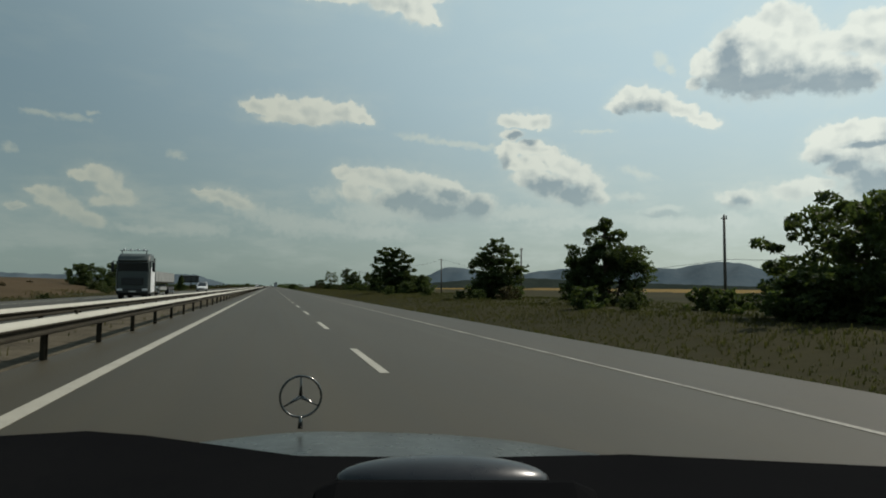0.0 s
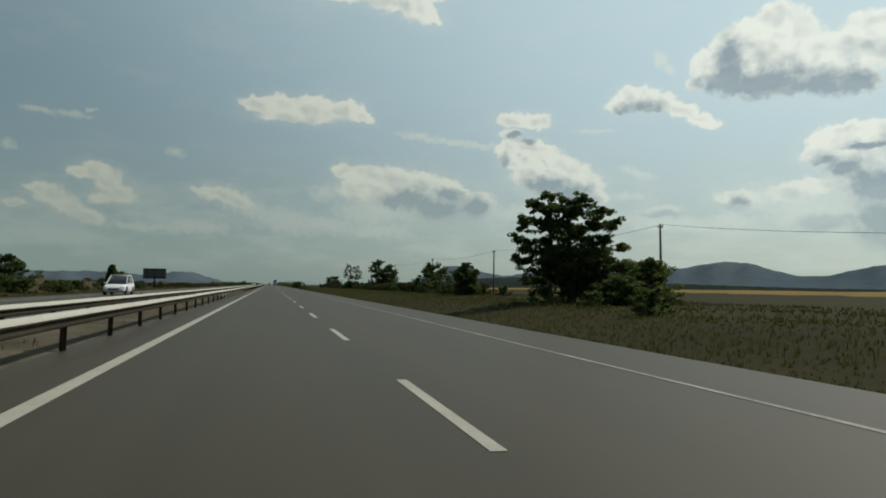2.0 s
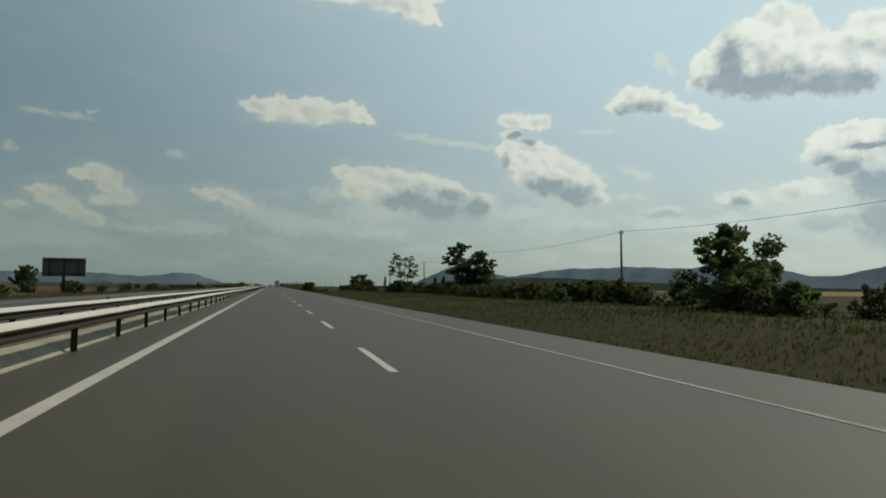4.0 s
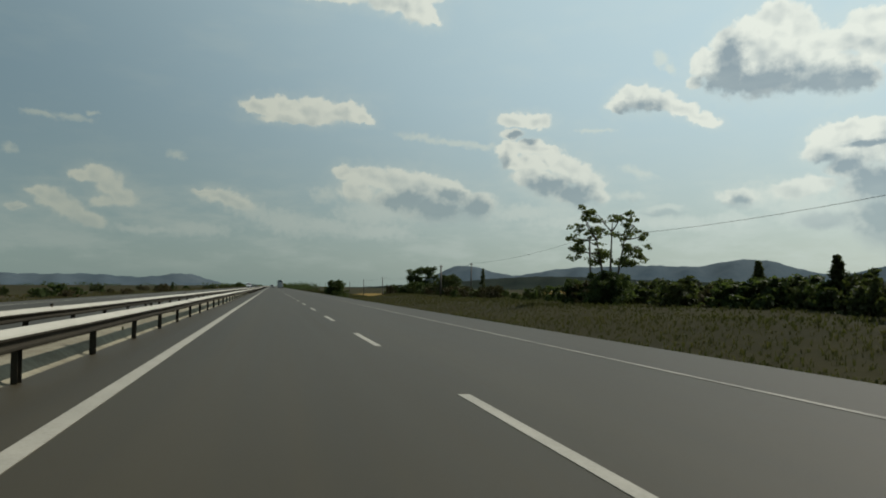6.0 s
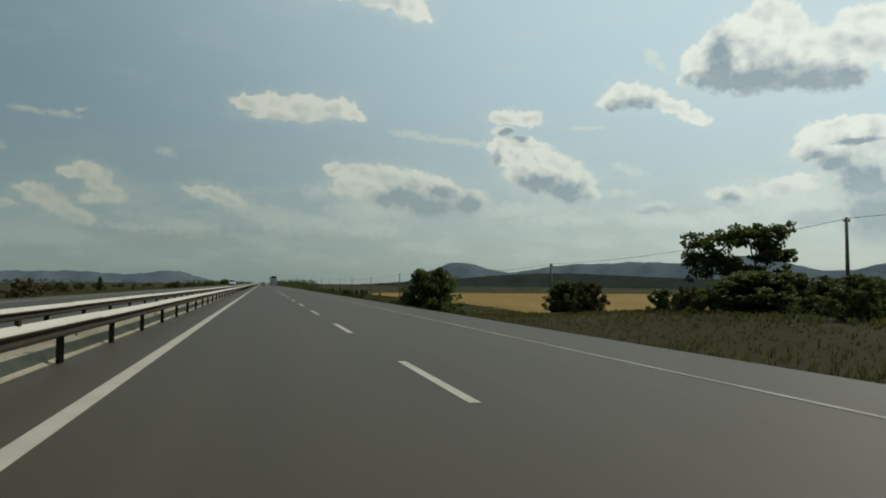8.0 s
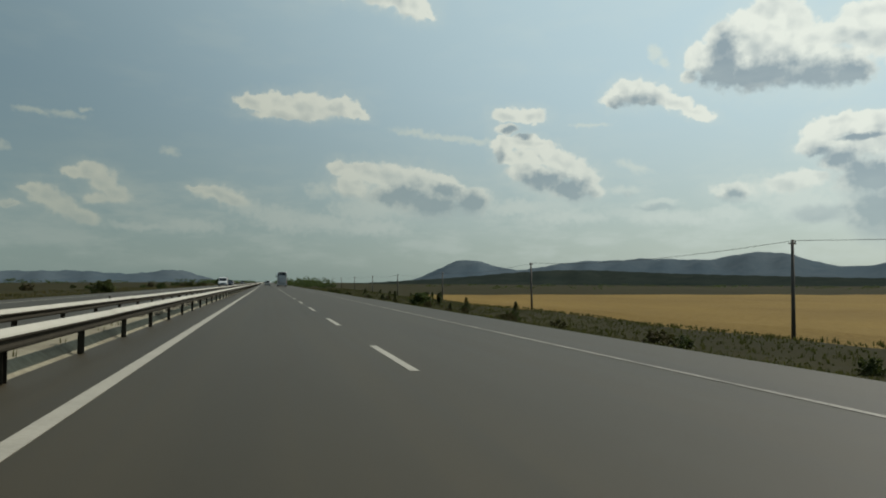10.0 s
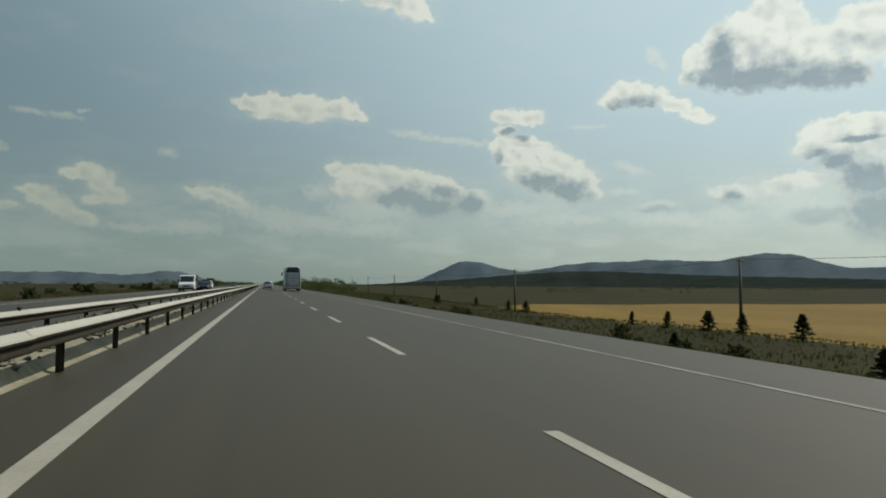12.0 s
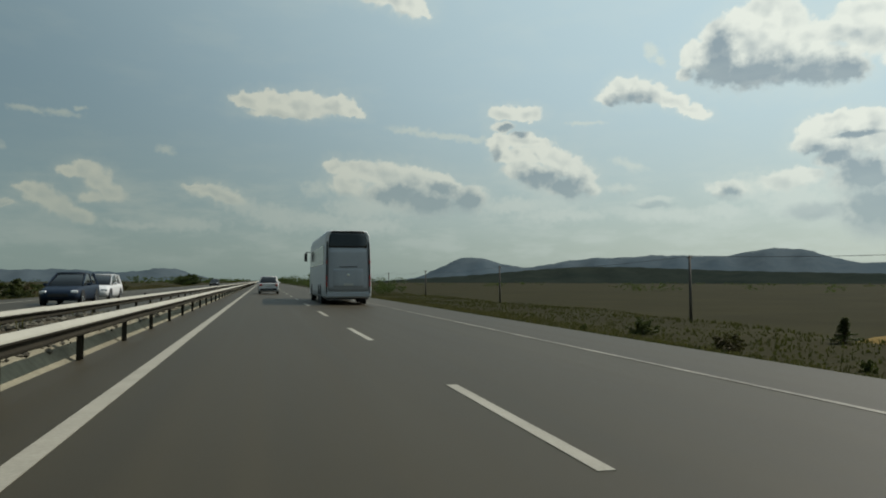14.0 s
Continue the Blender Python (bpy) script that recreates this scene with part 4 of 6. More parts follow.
bough_tree("ragged green tree with a tall and a low crown", ROW, 30.0, 244.0, 40,
           [(-0.4, -1.4, 6.6, 0.17), (0.3, 1.7, 5.0, 0.13)],
           [(-1.2, 7.5, 0.6, 0.4, 0.6, 8, 0.38), (-2.5, 7.0, 0.7, 0.35, 0.7, 8, 0.38), (-0.4, 6.9, 0.9, 0.45, 0.9, 12, 0.42), (-1.7, 6.3, 1.2, 0.5, 1.0, 16, 0.45),
            (-2.9, 5.0, 1.0, 0.5, 0.9, 14, 0.45), (-1.3, 4.9, 1.3, 0.7, 1.2, 22, 0.5), (1.6, 6.1, 0.7, 0.35, 0.7, 8, 0.4), (2.7, 5.6, 0.8, 0.45, 0.8, 10, 0.42), (1.3, 5.2, 1.3, 0.5, 1.1, 18, 0.48),
            (3.3, 4.5, 1.0, 0.6, 1.0, 14, 0.48), (1.0, 4.0, 2.3, 0.9, 1.6, 46, 0.6), (-1.0, 2.9, 2.2, 1.1, 1.6, 44, 0.62), (2.2, 2.5, 2.2, 1.3, 1.6, 48, 0.62), (0.4, 1.4, 3.0, 1.1, 1.7, 54, 0.62)], LEAF)
bough_tree("tall airy tree with forked bare stems and thin foliage", ROW, 25.6, 270.1, 36,
           [(-0.1, -0.9, 5.0, 0.13), (0.0, 0.3, 5.6, 0.12), (0.15, 1.2, 5.0, 0.11)],
           [(-1.9, 6.9, 0.8, 0.3, 0.7, 7, 0.38), (-0.7, 6.6, 0.8, 0.35, 0.8, 7, 0.4), (1.0, 6.6, 0.6, 0.25, 0.6, 5, 0.36), (0.3, 6.2, 0.9, 0.3, 0.8, 7, 0.4), (-1.6, 5.9, 1.0, 0.3, 0.9, 8, 0.4),
            (1.8, 5.8, 0.9, 0.35, 0.8, 8, 0.4), (-0.4, 5.4, 0.9, 0.35, 0.9, 7, 0.42), (1.1, 5.1, 0.9, 0.3, 0.8, 7, 0.4), (-2.6, 5.0, 0.7, 0.25, 0.7, 5, 0.36), (2.5, 5.0, 0.6, 0.25, 0.6, 5, 0.36),
            (-1.4, 4.7, 0.9, 0.3, 0.8, 7, 0.4), (2.1, 4.2, 0.9, 0.35, 0.8, 7, 0.4), (-2.3, 4.0, 0.7, 0.25, 0.7, 5, 0.36), (-1.2, 3.6, 1.2, 0.5, 0.9, 12, 0.45), (1.2, 3.4, 1.3, 0.5, 0.9, 12, 0.45)], LEAF_AIRY, 0.12, 48)
bough_tree("flat-topped spreading tree with a bare leaning stem", ROW, 25.4, 331.6, 43,
           [(0.8, 0.6, 3.0, 0.12), (0.6, -1.2, 3.4, 0.1)],
           [(-1.7, 4.0, 1.0, 0.35, 0.9, 12, 0.42), (-0.3, 4.1, 0.9, 0.25, 0.9, 9, 0.4), (1.0, 4.3, 0.9, 0.2, 0.8, 8, 0.38), (2.2, 4.3, 0.7, 0.2, 0.7, 6, 0.36), (0.4, 3.8, 1.0, 0.3, 0.9, 10, 0.42),
            (1.5, 3.6, 0.9, 0.3, 0.9, 10, 0.42), (1.9, 3.0, 0.7, 0.25, 0.8, 8, 0.38), (-1.6, 3.2, 1.0, 0.4, 0.9, 14, 0.45), (0.9, 2.9, 0.7, 0.25, 0.7, 7, 0.38), (-1.9, 2.4, 0.8, 0.4, 0.8, 12, 0.42),
            (-0.6, 2.6, 0.9, 0.35, 0.9, 12, 0.42), (0.2, 2.1, 1.1, 0.4, 0.9, 12, 0.45), (1.6, 2.1, 0.8, 0.35, 0.8, 8, 0.4)], LEAF, 0.12, 55)

BUSHES = "bushes beside the road"
plant("bush", "bush_a", "large round dark green bush at the roadside", "bush", BUSHES, 12.9, 347.4, 3.35, 4.2, 0.0, LEAF, 0, 8500, 0.12, 90)
plant("bush", "bush_b", "tall olive bush beside the road", "bush", BUSHES, 25.0, 313.5, 3.0, 4.6, 0.0, LEAF_OLIVE, 0, 6000, 0.13, 70)
plant("bush", "bush_a", "wide green bush in front of the wheat", "bush", BUSHES, 21.9, 468.2, 1.7, 3.4, 0.0, LEAF, 40)
for x, y, h, w in ((28.2, 118.0, 3.4, 5.4), (25.8, 116.5, 2.2, 4.0), (22.6, 22.0, 2.0, 4.0), (27.0, 26.5, 2.6, 4.6), (25.0, 18.5, 2.3, 4.4), (29.0, 23.0, 3.0, 5.0)):
    plant("bush", "bush_a", "dark bush at the foot of a tree", "bush", BUSHES, x, y, h, w, 0.0, LEAF, x * 50)
for x, y, h, w in ((23.5, 328.5, 2.0, 4.5), (27.8, 331.0, 2.2, 4.0), (27.0, 326.5, 1.9, 4.0), (25.0, 324.0, 1.7, 3.4), (23.7, 348.9, 2.7, 2.9)):
    plant("bush", "bush_b" if x > 24 else "bush_a", "green bush round the flat-topped tree", "bush", BUSHES, x, y, h, w, 0.0, LEAF, x * 50)
plant("bush", "bush_c", "reddish-brown dry bush beside the road", "bush", BUSHES, 22.5, 287.0, 1.5, 2.2, 0.0, LEAF_BROWN, 0, 3000, 0.09, 50)
plant("bush", "bush_c", "tall thin dry bush before the wheat", "bush", BUSHES, 21.8, 341.2, 2.2, 2.4, 0.0, LEAF_BROWN, 130)
for x, y, h, w in ((24.6, 268.6, 2.5, 3.6), (26.8, 271.0, 2.3, 3.2), (24.0, 272.6, 1.9, 2.8)):
    plant("bush", "bush_a", "dark bush at the foot of an airy tree", "bush", BUSHES, x, y, h, w, 0.0, LEAF, x * 70)

SAPLINGS = "young conifers in front of the wheat"
plant("young_conifer", "spire_a", "young conifer with a pointed top", "conifer", SAPLINGS, 29.0, 311.0, 3.9, 1.6, 0.0, LEAF_OLIVE, 0, 2400, 0.10, 90)
for x, y, h, w in ((17.3, 471.7, 1.6, 1.1), (18.7, 469.9, 1.8, 1.0), (24.1, 466.4, 2.7, 1.7), (16.6, 480.0, 1.3, 0.9), (20.2, 447.0, 1.7, 1.0), (23.0, 450.0, 2.4, 1.3), (25.6, 442.0, 1.9, 1.0), (29.6, 487.5, 2.3, 1.5), (29.4, 492.0, 2.1, 1.2), (29.2, 495.0, 2.2, 1.6), (28.5, 498.5, 2.0, 1.2), (27.8, 502.0, 1.8, 1.0), (29.5, 527.0, 2.1, 1.6), (29.3, 532.0, 2.0, 1.4), (28.8, 543.0, 2.0, 1.2), (27.0, 556.0, 2.2, 1.5), (27.6, 560.0, 2.0, 1.4)):
    plant("young_conifer", "spire_a", "young conifer in dry grass before the wheat", "conifer", SAPLINGS, x, y, h * 0.64, w * 1.05, 0.0, LEAF, x * 40)

for x, y, h, w in ((28.6, 258.1, 2.9, 1.9), (28.6, 252.6, 2.9, 2.1)):
    plant("young_conifer", "spire_a", "dark young conifer rising from the roadside shrubs", "conifer", SAPLINGS, x, y, h, w, 0.0, LEAF, x * 33 + y)

# undergrowth under the row of trees
mix = random.Random(11)
kinds = ("bush_d", "bush_e", "bush_f", "bush_d")
words = {"bush_d": "low dark green shrub in the roadside row", "bush_e": "olive green shrub in the roadside row", "bush_f": "dry brown shrub in the roadside row"}
for kind, leaf_mat, x, y in (("bush_d", LEAF, 26.0, 33.0), ("bush_e", LEAF_OLIVE, 28.5, 56.0), ("bush_f", LEAF_BROWN, 24.0, 60.0)):
    plant("shrub", kind, words[kind], "shrub", "shrubs in the roadside row", x, y, 1.5, 2.6, 0, leaf_mat, 0, 1300, 0.12, 34)
for k in range(122):
    y = 30 + k * 2.6 + mix.uniform(-1.2, 1.2)
    thick = 0.7 if y < 60 else 0.22 if y < 112 else 1.0
    if 340 < y < 354 or mix.random() > thick:
        continue
    kind = mix.choice(kinds)
    x = mix.uniform(20, 31) if y < 140 else mix.uniform(24.5, 31) if y < 280 else mix.uniform(21, 28)
    h = mix.uniform(0.9, 2.0) * (1.0 if 140 < y < 278 else 0.8)
    w, turned = h * mix.uniform(1.3, 2.0), mix.uniform(0, 360)
    # open grass before the dark tree
    if not 126 < y < 150:
        plant("shrub", kind, words[kind], "shrub", "shrubs in the roadside row", x, y, h, w, 0, LEAF, turned)
for k in range(70):
    y = 196 + k * 1.15 + mix.uniform(-1, 1)
    kind = mix.choice(("bush_d", "bush_e", "bush_d"))
    h = mix.uniform(1.2, 2.1)
    plant("shrub", kind, words[kind], "shrub", "shrubs in the roadside row", mix.uniform(27, 32), y, h, h * mix.uniform(1.5, 2.2), 0, LEAF, mix.uniform(0, 360))
for k in range(46):
    y = 360 + k * 4.6 + mix.uniform(-2, 2)
    kind = mix.choice(("bush_f", "bush_e"))
    x = mix.uniform(13.5, 24)
    h = mix.uniform(0.35, 0.9)
    plant("shrub", kind, words[kind], "shrub", "low shrubs on the verge", x, y, h, h * mix.uniform(1.2, 2.0), 0, LEAF, mix.uniform(0, 360))

# beyond the oncoming carriageway
WEST = "trees beyond the oncoming carriageway"
plant("tree", "round_b", "dark tree beyond the oncoming carriageway", "tree", WEST, -30.0, 153.6, 5.4, 7.2, 0.05, LEAF, 60)
plant("tree", "round_a", "broad dark tree on the far bank", "tree", WEST, -35.0, 150.5, 5.0, 7.5, 0.05, LEAF, 250)
plant("tree", "round_b", "low dark tree on the far bank", "tree", WEST, -26.0, 157.5, 4.2, 6.4, 0.05, LEAF, 310)
plant("tree", "cone_a", "dark leaning tree beyond the oncoming carriageway", "tree", WEST, -19.6, 178.4, 4.2, 3.2, 0.04, LEAF, 100, 6000, 0.11, 80)
plant("tree", "round_a", "dark green tree on the field bank", "tree", WEST, -37.9, 276.0, 3.8, 4.6, 0.10, LEAF, 190)
plant("tree", "round_a", "bushy tree at the field's edge", "tree", WEST, -24.0, 800.0, 4.2, 7.5, 0.05, LEAF, 120)
plant("tree", "round_b", "low tree at the field's edge", "tree", WEST, -23.0, 765.0, 3.4, 6.0, 0.05, LEAF, 20)
plant("tree", "cone_a", "narrow tree at the field's edge", "tree", WEST, -26.0, 432.0, 2.6, 1.8, 0.04, LEAF, 10)
for k in range(64):
    y = 30 + k * 10.5 + mix.uniform(-4, 4)
    kind = mix.choice(("bush_d", "bush_e", "bush_f"))
    x = -mix.uniform(17.5, 40)
    h = mix.uniform(0.7, 1.9) if y > 240 else mix.uniform(0.6, 1.4)
    plant("shrub", kind, "shrub beyond the oncoming carriageway", "shrub", "shrubs beyond the oncoming carriageway", x, y, h, h * mix.uniform(1.3, 2.4), 0, LEAF, mix.uniform(0, 360))

for k in range(46):
    y = 128 + k * 4.6 + mix.uniform(-2, 2)
    kind = mix.choice(("bush_d", "bush_e", "bush_d"))
    h = mix.uniform(1.0, 1.9)
    if y > 232 and k % 3:
        continue
    plant("shrub", kind, "dark shrub in the hedge on the far bank", "shrub", "shrubs beyond the oncoming carriageway", -mix.uniform(23, 30), y, h, h * mix.uniform(1.6, 2.4), 0, LEAF, mix.uniform(0, 360))


def far_woods(name, label, spots, mat):
    """Woods too far to tell trees apart."""
    allv, allf = [], []
    for x, y, h, w in spots:
        cs, rs = [], []
        for k in range(10):
            cs.append((x + mix.uniform(-0.5, 0.5) * w, y + mix.uniform(-0.5, 0.5) * w, lz(x, y) + h * mix.uniform(0.15, 0.8)))
            rs.append(h * mix.uniform(0.2, 0.35))
        v, f = leaves(cs, rs, 700 if y < 800 and abs(x) < 60 else 200, (0.03 if y < 800 and abs(x) < 60 else 0.06) * h + 0.06)
        o = len(allv)
        allv += v
        allf += [[i + o for i in q] for q in f]
    return tagged(raw(name, allv, allf, mat), label, "woods", kind="stuff")


spots = []
for k in range(150):
    y = 660 + k * 8 + mix.uniform(-4, 4)
    h = mix.uniform(1.8, 4.5) if mix.random() < 0.75 else mix.uniform(4, 7)
    spots.append((mix.uniform(17, 34), y, h, h * 1.6))
far_woods("roadside_woods", "dark row of trees and bushes far along the road", spots, LEAF)
spots = [(-mix.uniform(19, 60), 820 + k * 9 + mix.uniform(-4, 4), mix.uniform(1.5, 4.5), 6.0) for k in range(90)]
far_woods("roadside_woods", "dark bushes far along the oncoming carriageway", spots, LEAF)
spots = [(mix.uniform(130, 620), mix.uniform(640, 1150), mix.uniform(1.5, 3.2), 9.0) for k in range(90)]
far_woods("field_hedges", "dark hedges and tree clumps between far fields", spots, LEAF)
spots = [(-mix.uniform(120, 700), mix.uniform(300, 1300), mix.uniform(2, 4.5), 10.0) for k in range(150)]
far_woods("field_hedges", "dark hedges beyond the oncoming carriageway", spots, LEAF)


def grass(name, label, mat, x0, x1, y0, y1, count, high, wide, thin_out=1.0, zf=None):
    """Tufts of bent blades on the ground."""
    bx = x0 + (x1 - x0) * rng.uniform(0, 1, count) ** thin_out
    by = rng.uniform(y0, y1, count)
    patch = 0.55 + 0.45 * np.sin(bx * 0.9 + by * 0.23) * np.sin(by * 0.11 + 1.0)
    hs = high * rng.uniform(0.35, 1.0, count) * (0.45 + 0.75 * np.clip(patch, 0, 1))
    bz = (land_z(bx, by) if zf is None else zf(bx, by)) - 0.02
    verts = np.empty((count, 3, 5, 3))
    for j in range(3):
        a = rng.uniform(0, 2 * np.pi, count)
        lean = rng.uniform(0.1, 0.55, count) * hs
        dx, dy = np.cos(a), np.sin(a)
        ox, oy = bx + dx * 0.05, by + dy * 0.05
        w = wide * rng.uniform(0.6, 1.3, count)
        for k, (f, ww) in enumerate(((0, 1), (0, -1), (0.6, -0.7), (0.6, 0.7), (1.0, 0))):
            verts[:, j, k, 0] = ox + dx * lean * f ** 2 - dy * w * ww
            verts[:, j, k, 1] = oy + dy * lean * f ** 2 + dx * w * ww
            verts[:, j, k, 2] = bz + hs * f
    n = count * 3
    base = np.arange(n)[:, None] * 5
    quads = (base + np.array([[0, 1, 2, 3]])).tolist()
    tris = (base + np.array([[3, 2, 4]])).tolist()
    return tagged(raw(name, verts.reshape(-1, 3).tolist(), quads + tris, mat), label, "grass", kind="stuff")


grass("verge_grass", "uneven green grass on the road's edge", GREENGRASS, 10.05, 14.0, -5, 680, 52000, 0.20, 0.018, 0.8)
grass("dry_grass", "tall dry yellow grass beside the ditch", DRYGRASS, 13.0, 21.0, 0, 680, 52000, 0.26, 0.02)
grass("field_grass", "mixed rough grass between the shrubs", GREENGRASS, 19.0, 36.0, 5, 680, 40000, 0.28, 0.03)
grass("bank_grass", "brown rough grass beyond the oncoming carriageway", BANKGRASS, -30, -15.2, 20, 760, 11000, 0.4, 0.045)
grass("median_weeds", "dry weeds on the median", DRYGRASS, -2.8, -1.4, 5, 600, 1100, 0.18, 0.012, 1.0, median_z)

# ------------------------------------------------------------------ poles, signs, markers
POLE_X, POLE_Y, POLE_STEP = 34.0, 41.7, 41.26
tops = []


def utility_pole(x, y, h, lean, first=None, grow=1.0):
    base = lz(x, y) - 0.1
    m = pose(x, y, base, lean[0], lean[1], 0) @ Matrix.Diagonal((1, 1, grow, 1))
    if first is not None:
        ob = copy_thing(first, m)
    else:
        ob = thing("utility_pole", "dark weathered wooden utility pole with one insulator", "utility pole", "utility poles along the road")
        ob.matrix_basis = m
        bm = bmesh.new()
        tube(bm, (0, 0, h / 2 - 0.3), 0.13, 0.085, h + 0.6, 10)
        part("shaft", bm, POLEWOOD, ob, smooth=True)
        bm = bmesh.new()
        box(bm, (0, 0, h - 0.25), (0.5, 0.07, 0.09), 0.01)
        part("bracket", bm, POLEWOOD, ob)
        bm = bmesh.new()
        tube(bm, (0.2, 0, h - 0.11), 0.05, 0.035, 0.16, 8)
        part("insulator", bm, WHITEPOST, ob)
    tops.append(m @ Vector((0.2, 0, h - 0.04)))
    return ob


first = utility_pole(POLE_X, POLE_Y, 6.7, (0, 0))
for k in range(-1, 19):
    if k == 0:
        continue
    px = POLE_X if k < 8 else 33.1 if k == 8 else 32.2
    share = 1.0 if k < 7 else {7: 0.84, 8: 0.93, 9: 0.9, 10: 0.87}.get(k, 0.77)
    utility_pole(px + 0.2 * math.sin(k * 2.0), POLE_Y + POLE_STEP * k + {3: 2.3, 7: 3.0}.get(k, 0.0), 6.7, (0.8 * math.sin(k * 1.7), 0.9 * math.sin(k * 2.9)), first, share)
utility_pole(22.2, 307.0, 6.7, (0.5, 1.0), first, 0.6)
tops = sorted(tops[:-1], key=lambda p: p.y)


def cable(a, b, sag, r=0.014):
    verts, faces = [], []
    n = 14
    for i in range(n + 1):
        f = i / n
        c = a.lerp(b, f) - Vector((0, 0, sag * 4 * f * (1 - f)))
        for j in range(4):
            t = math.pi / 2 * j
            verts.append((c.x + r * math.cos(t), c.y, c.z + r * math.sin(t)))
    for i in range(n):
        for j in range(4):
            faces.append((i * 4 + j, i * 4 + (j + 1) % 4, i * 4 + 4 + (j + 1) % 4, i * 4 + 4 + j))
    ob = raw("overhead_cable", verts, faces, CABLE)
    return tagged(ob, "thin dark overhead cable slung between poles", "cable", "overhead cables")


# on the first poles the wire is tied far down the shaft
tops = [Vector((p.x, p.y, p.z - 3.2)) if p.y < 100 else p for p in tops]
for a, b in zip(tops, tops[1:]):
    cable(a, b, 0.55)


def billboard(x, y):
    z = lz(x, y)
    ob = thing("billboard", "large dark billboard on a steel post, seen from behind", "billboard", at=(x, y, z), turn=8)
    boxpart("panel", (0, 0, 3.5), (5.2, 0.16, 2.5), SIGNBACK, ob, 0.03)
    for dx in (-1.7, 0, 1.7):
        boxpart("rib", (dx, -0.13, 3.5), (0.12, 0.1, 2.4), POST, ob, 0.01)
    for dz in (2.6, 4.4):
        boxpart("rail", (0, -0.2, dz), (5.0, 0.08, 0.12), POST, ob, 0.01)
    bm = bmesh.new()
    tube(bm, (0, -0.2, 1.1), 0.22, 0.2, 3.0, 14)
    part("post", bm, POST, ob, smooth=True)


billboard(-25.2, 250.5)

# ------------------------------------------------------------------ vehicles


def wheel(parent, x, y, r, w, side):
    """A wheel: tyre with a rim under it."""
    bm = bmesh.new()
    tube(bm, (x, y, r), r, r, w, 28, (0, 90, 0))
    bmesh.ops.bevel(bm, geom=[e for e in bm.edges if len(e.link_faces) == 2 and any(len(f.verts) > 8 for f in e.link_faces)], offset=0.04, segments=2, affect="EDGES")
    ty = part("tyre", bm, RUBBER, parent)
    bm = bmesh.new()
    tube(bm, (x + side * w * 0.46, y, r), r * 0.62, r * 0.55, w * 0.16, 18, (0, 90 * side, 0))
    tube(bm, (x + side * w * 0.52, y, r), r * 0.16, r * 0.14, w * 0.2, 10, (0, 90 * side, 0))
    part("rim", bm, CHROME, ty)


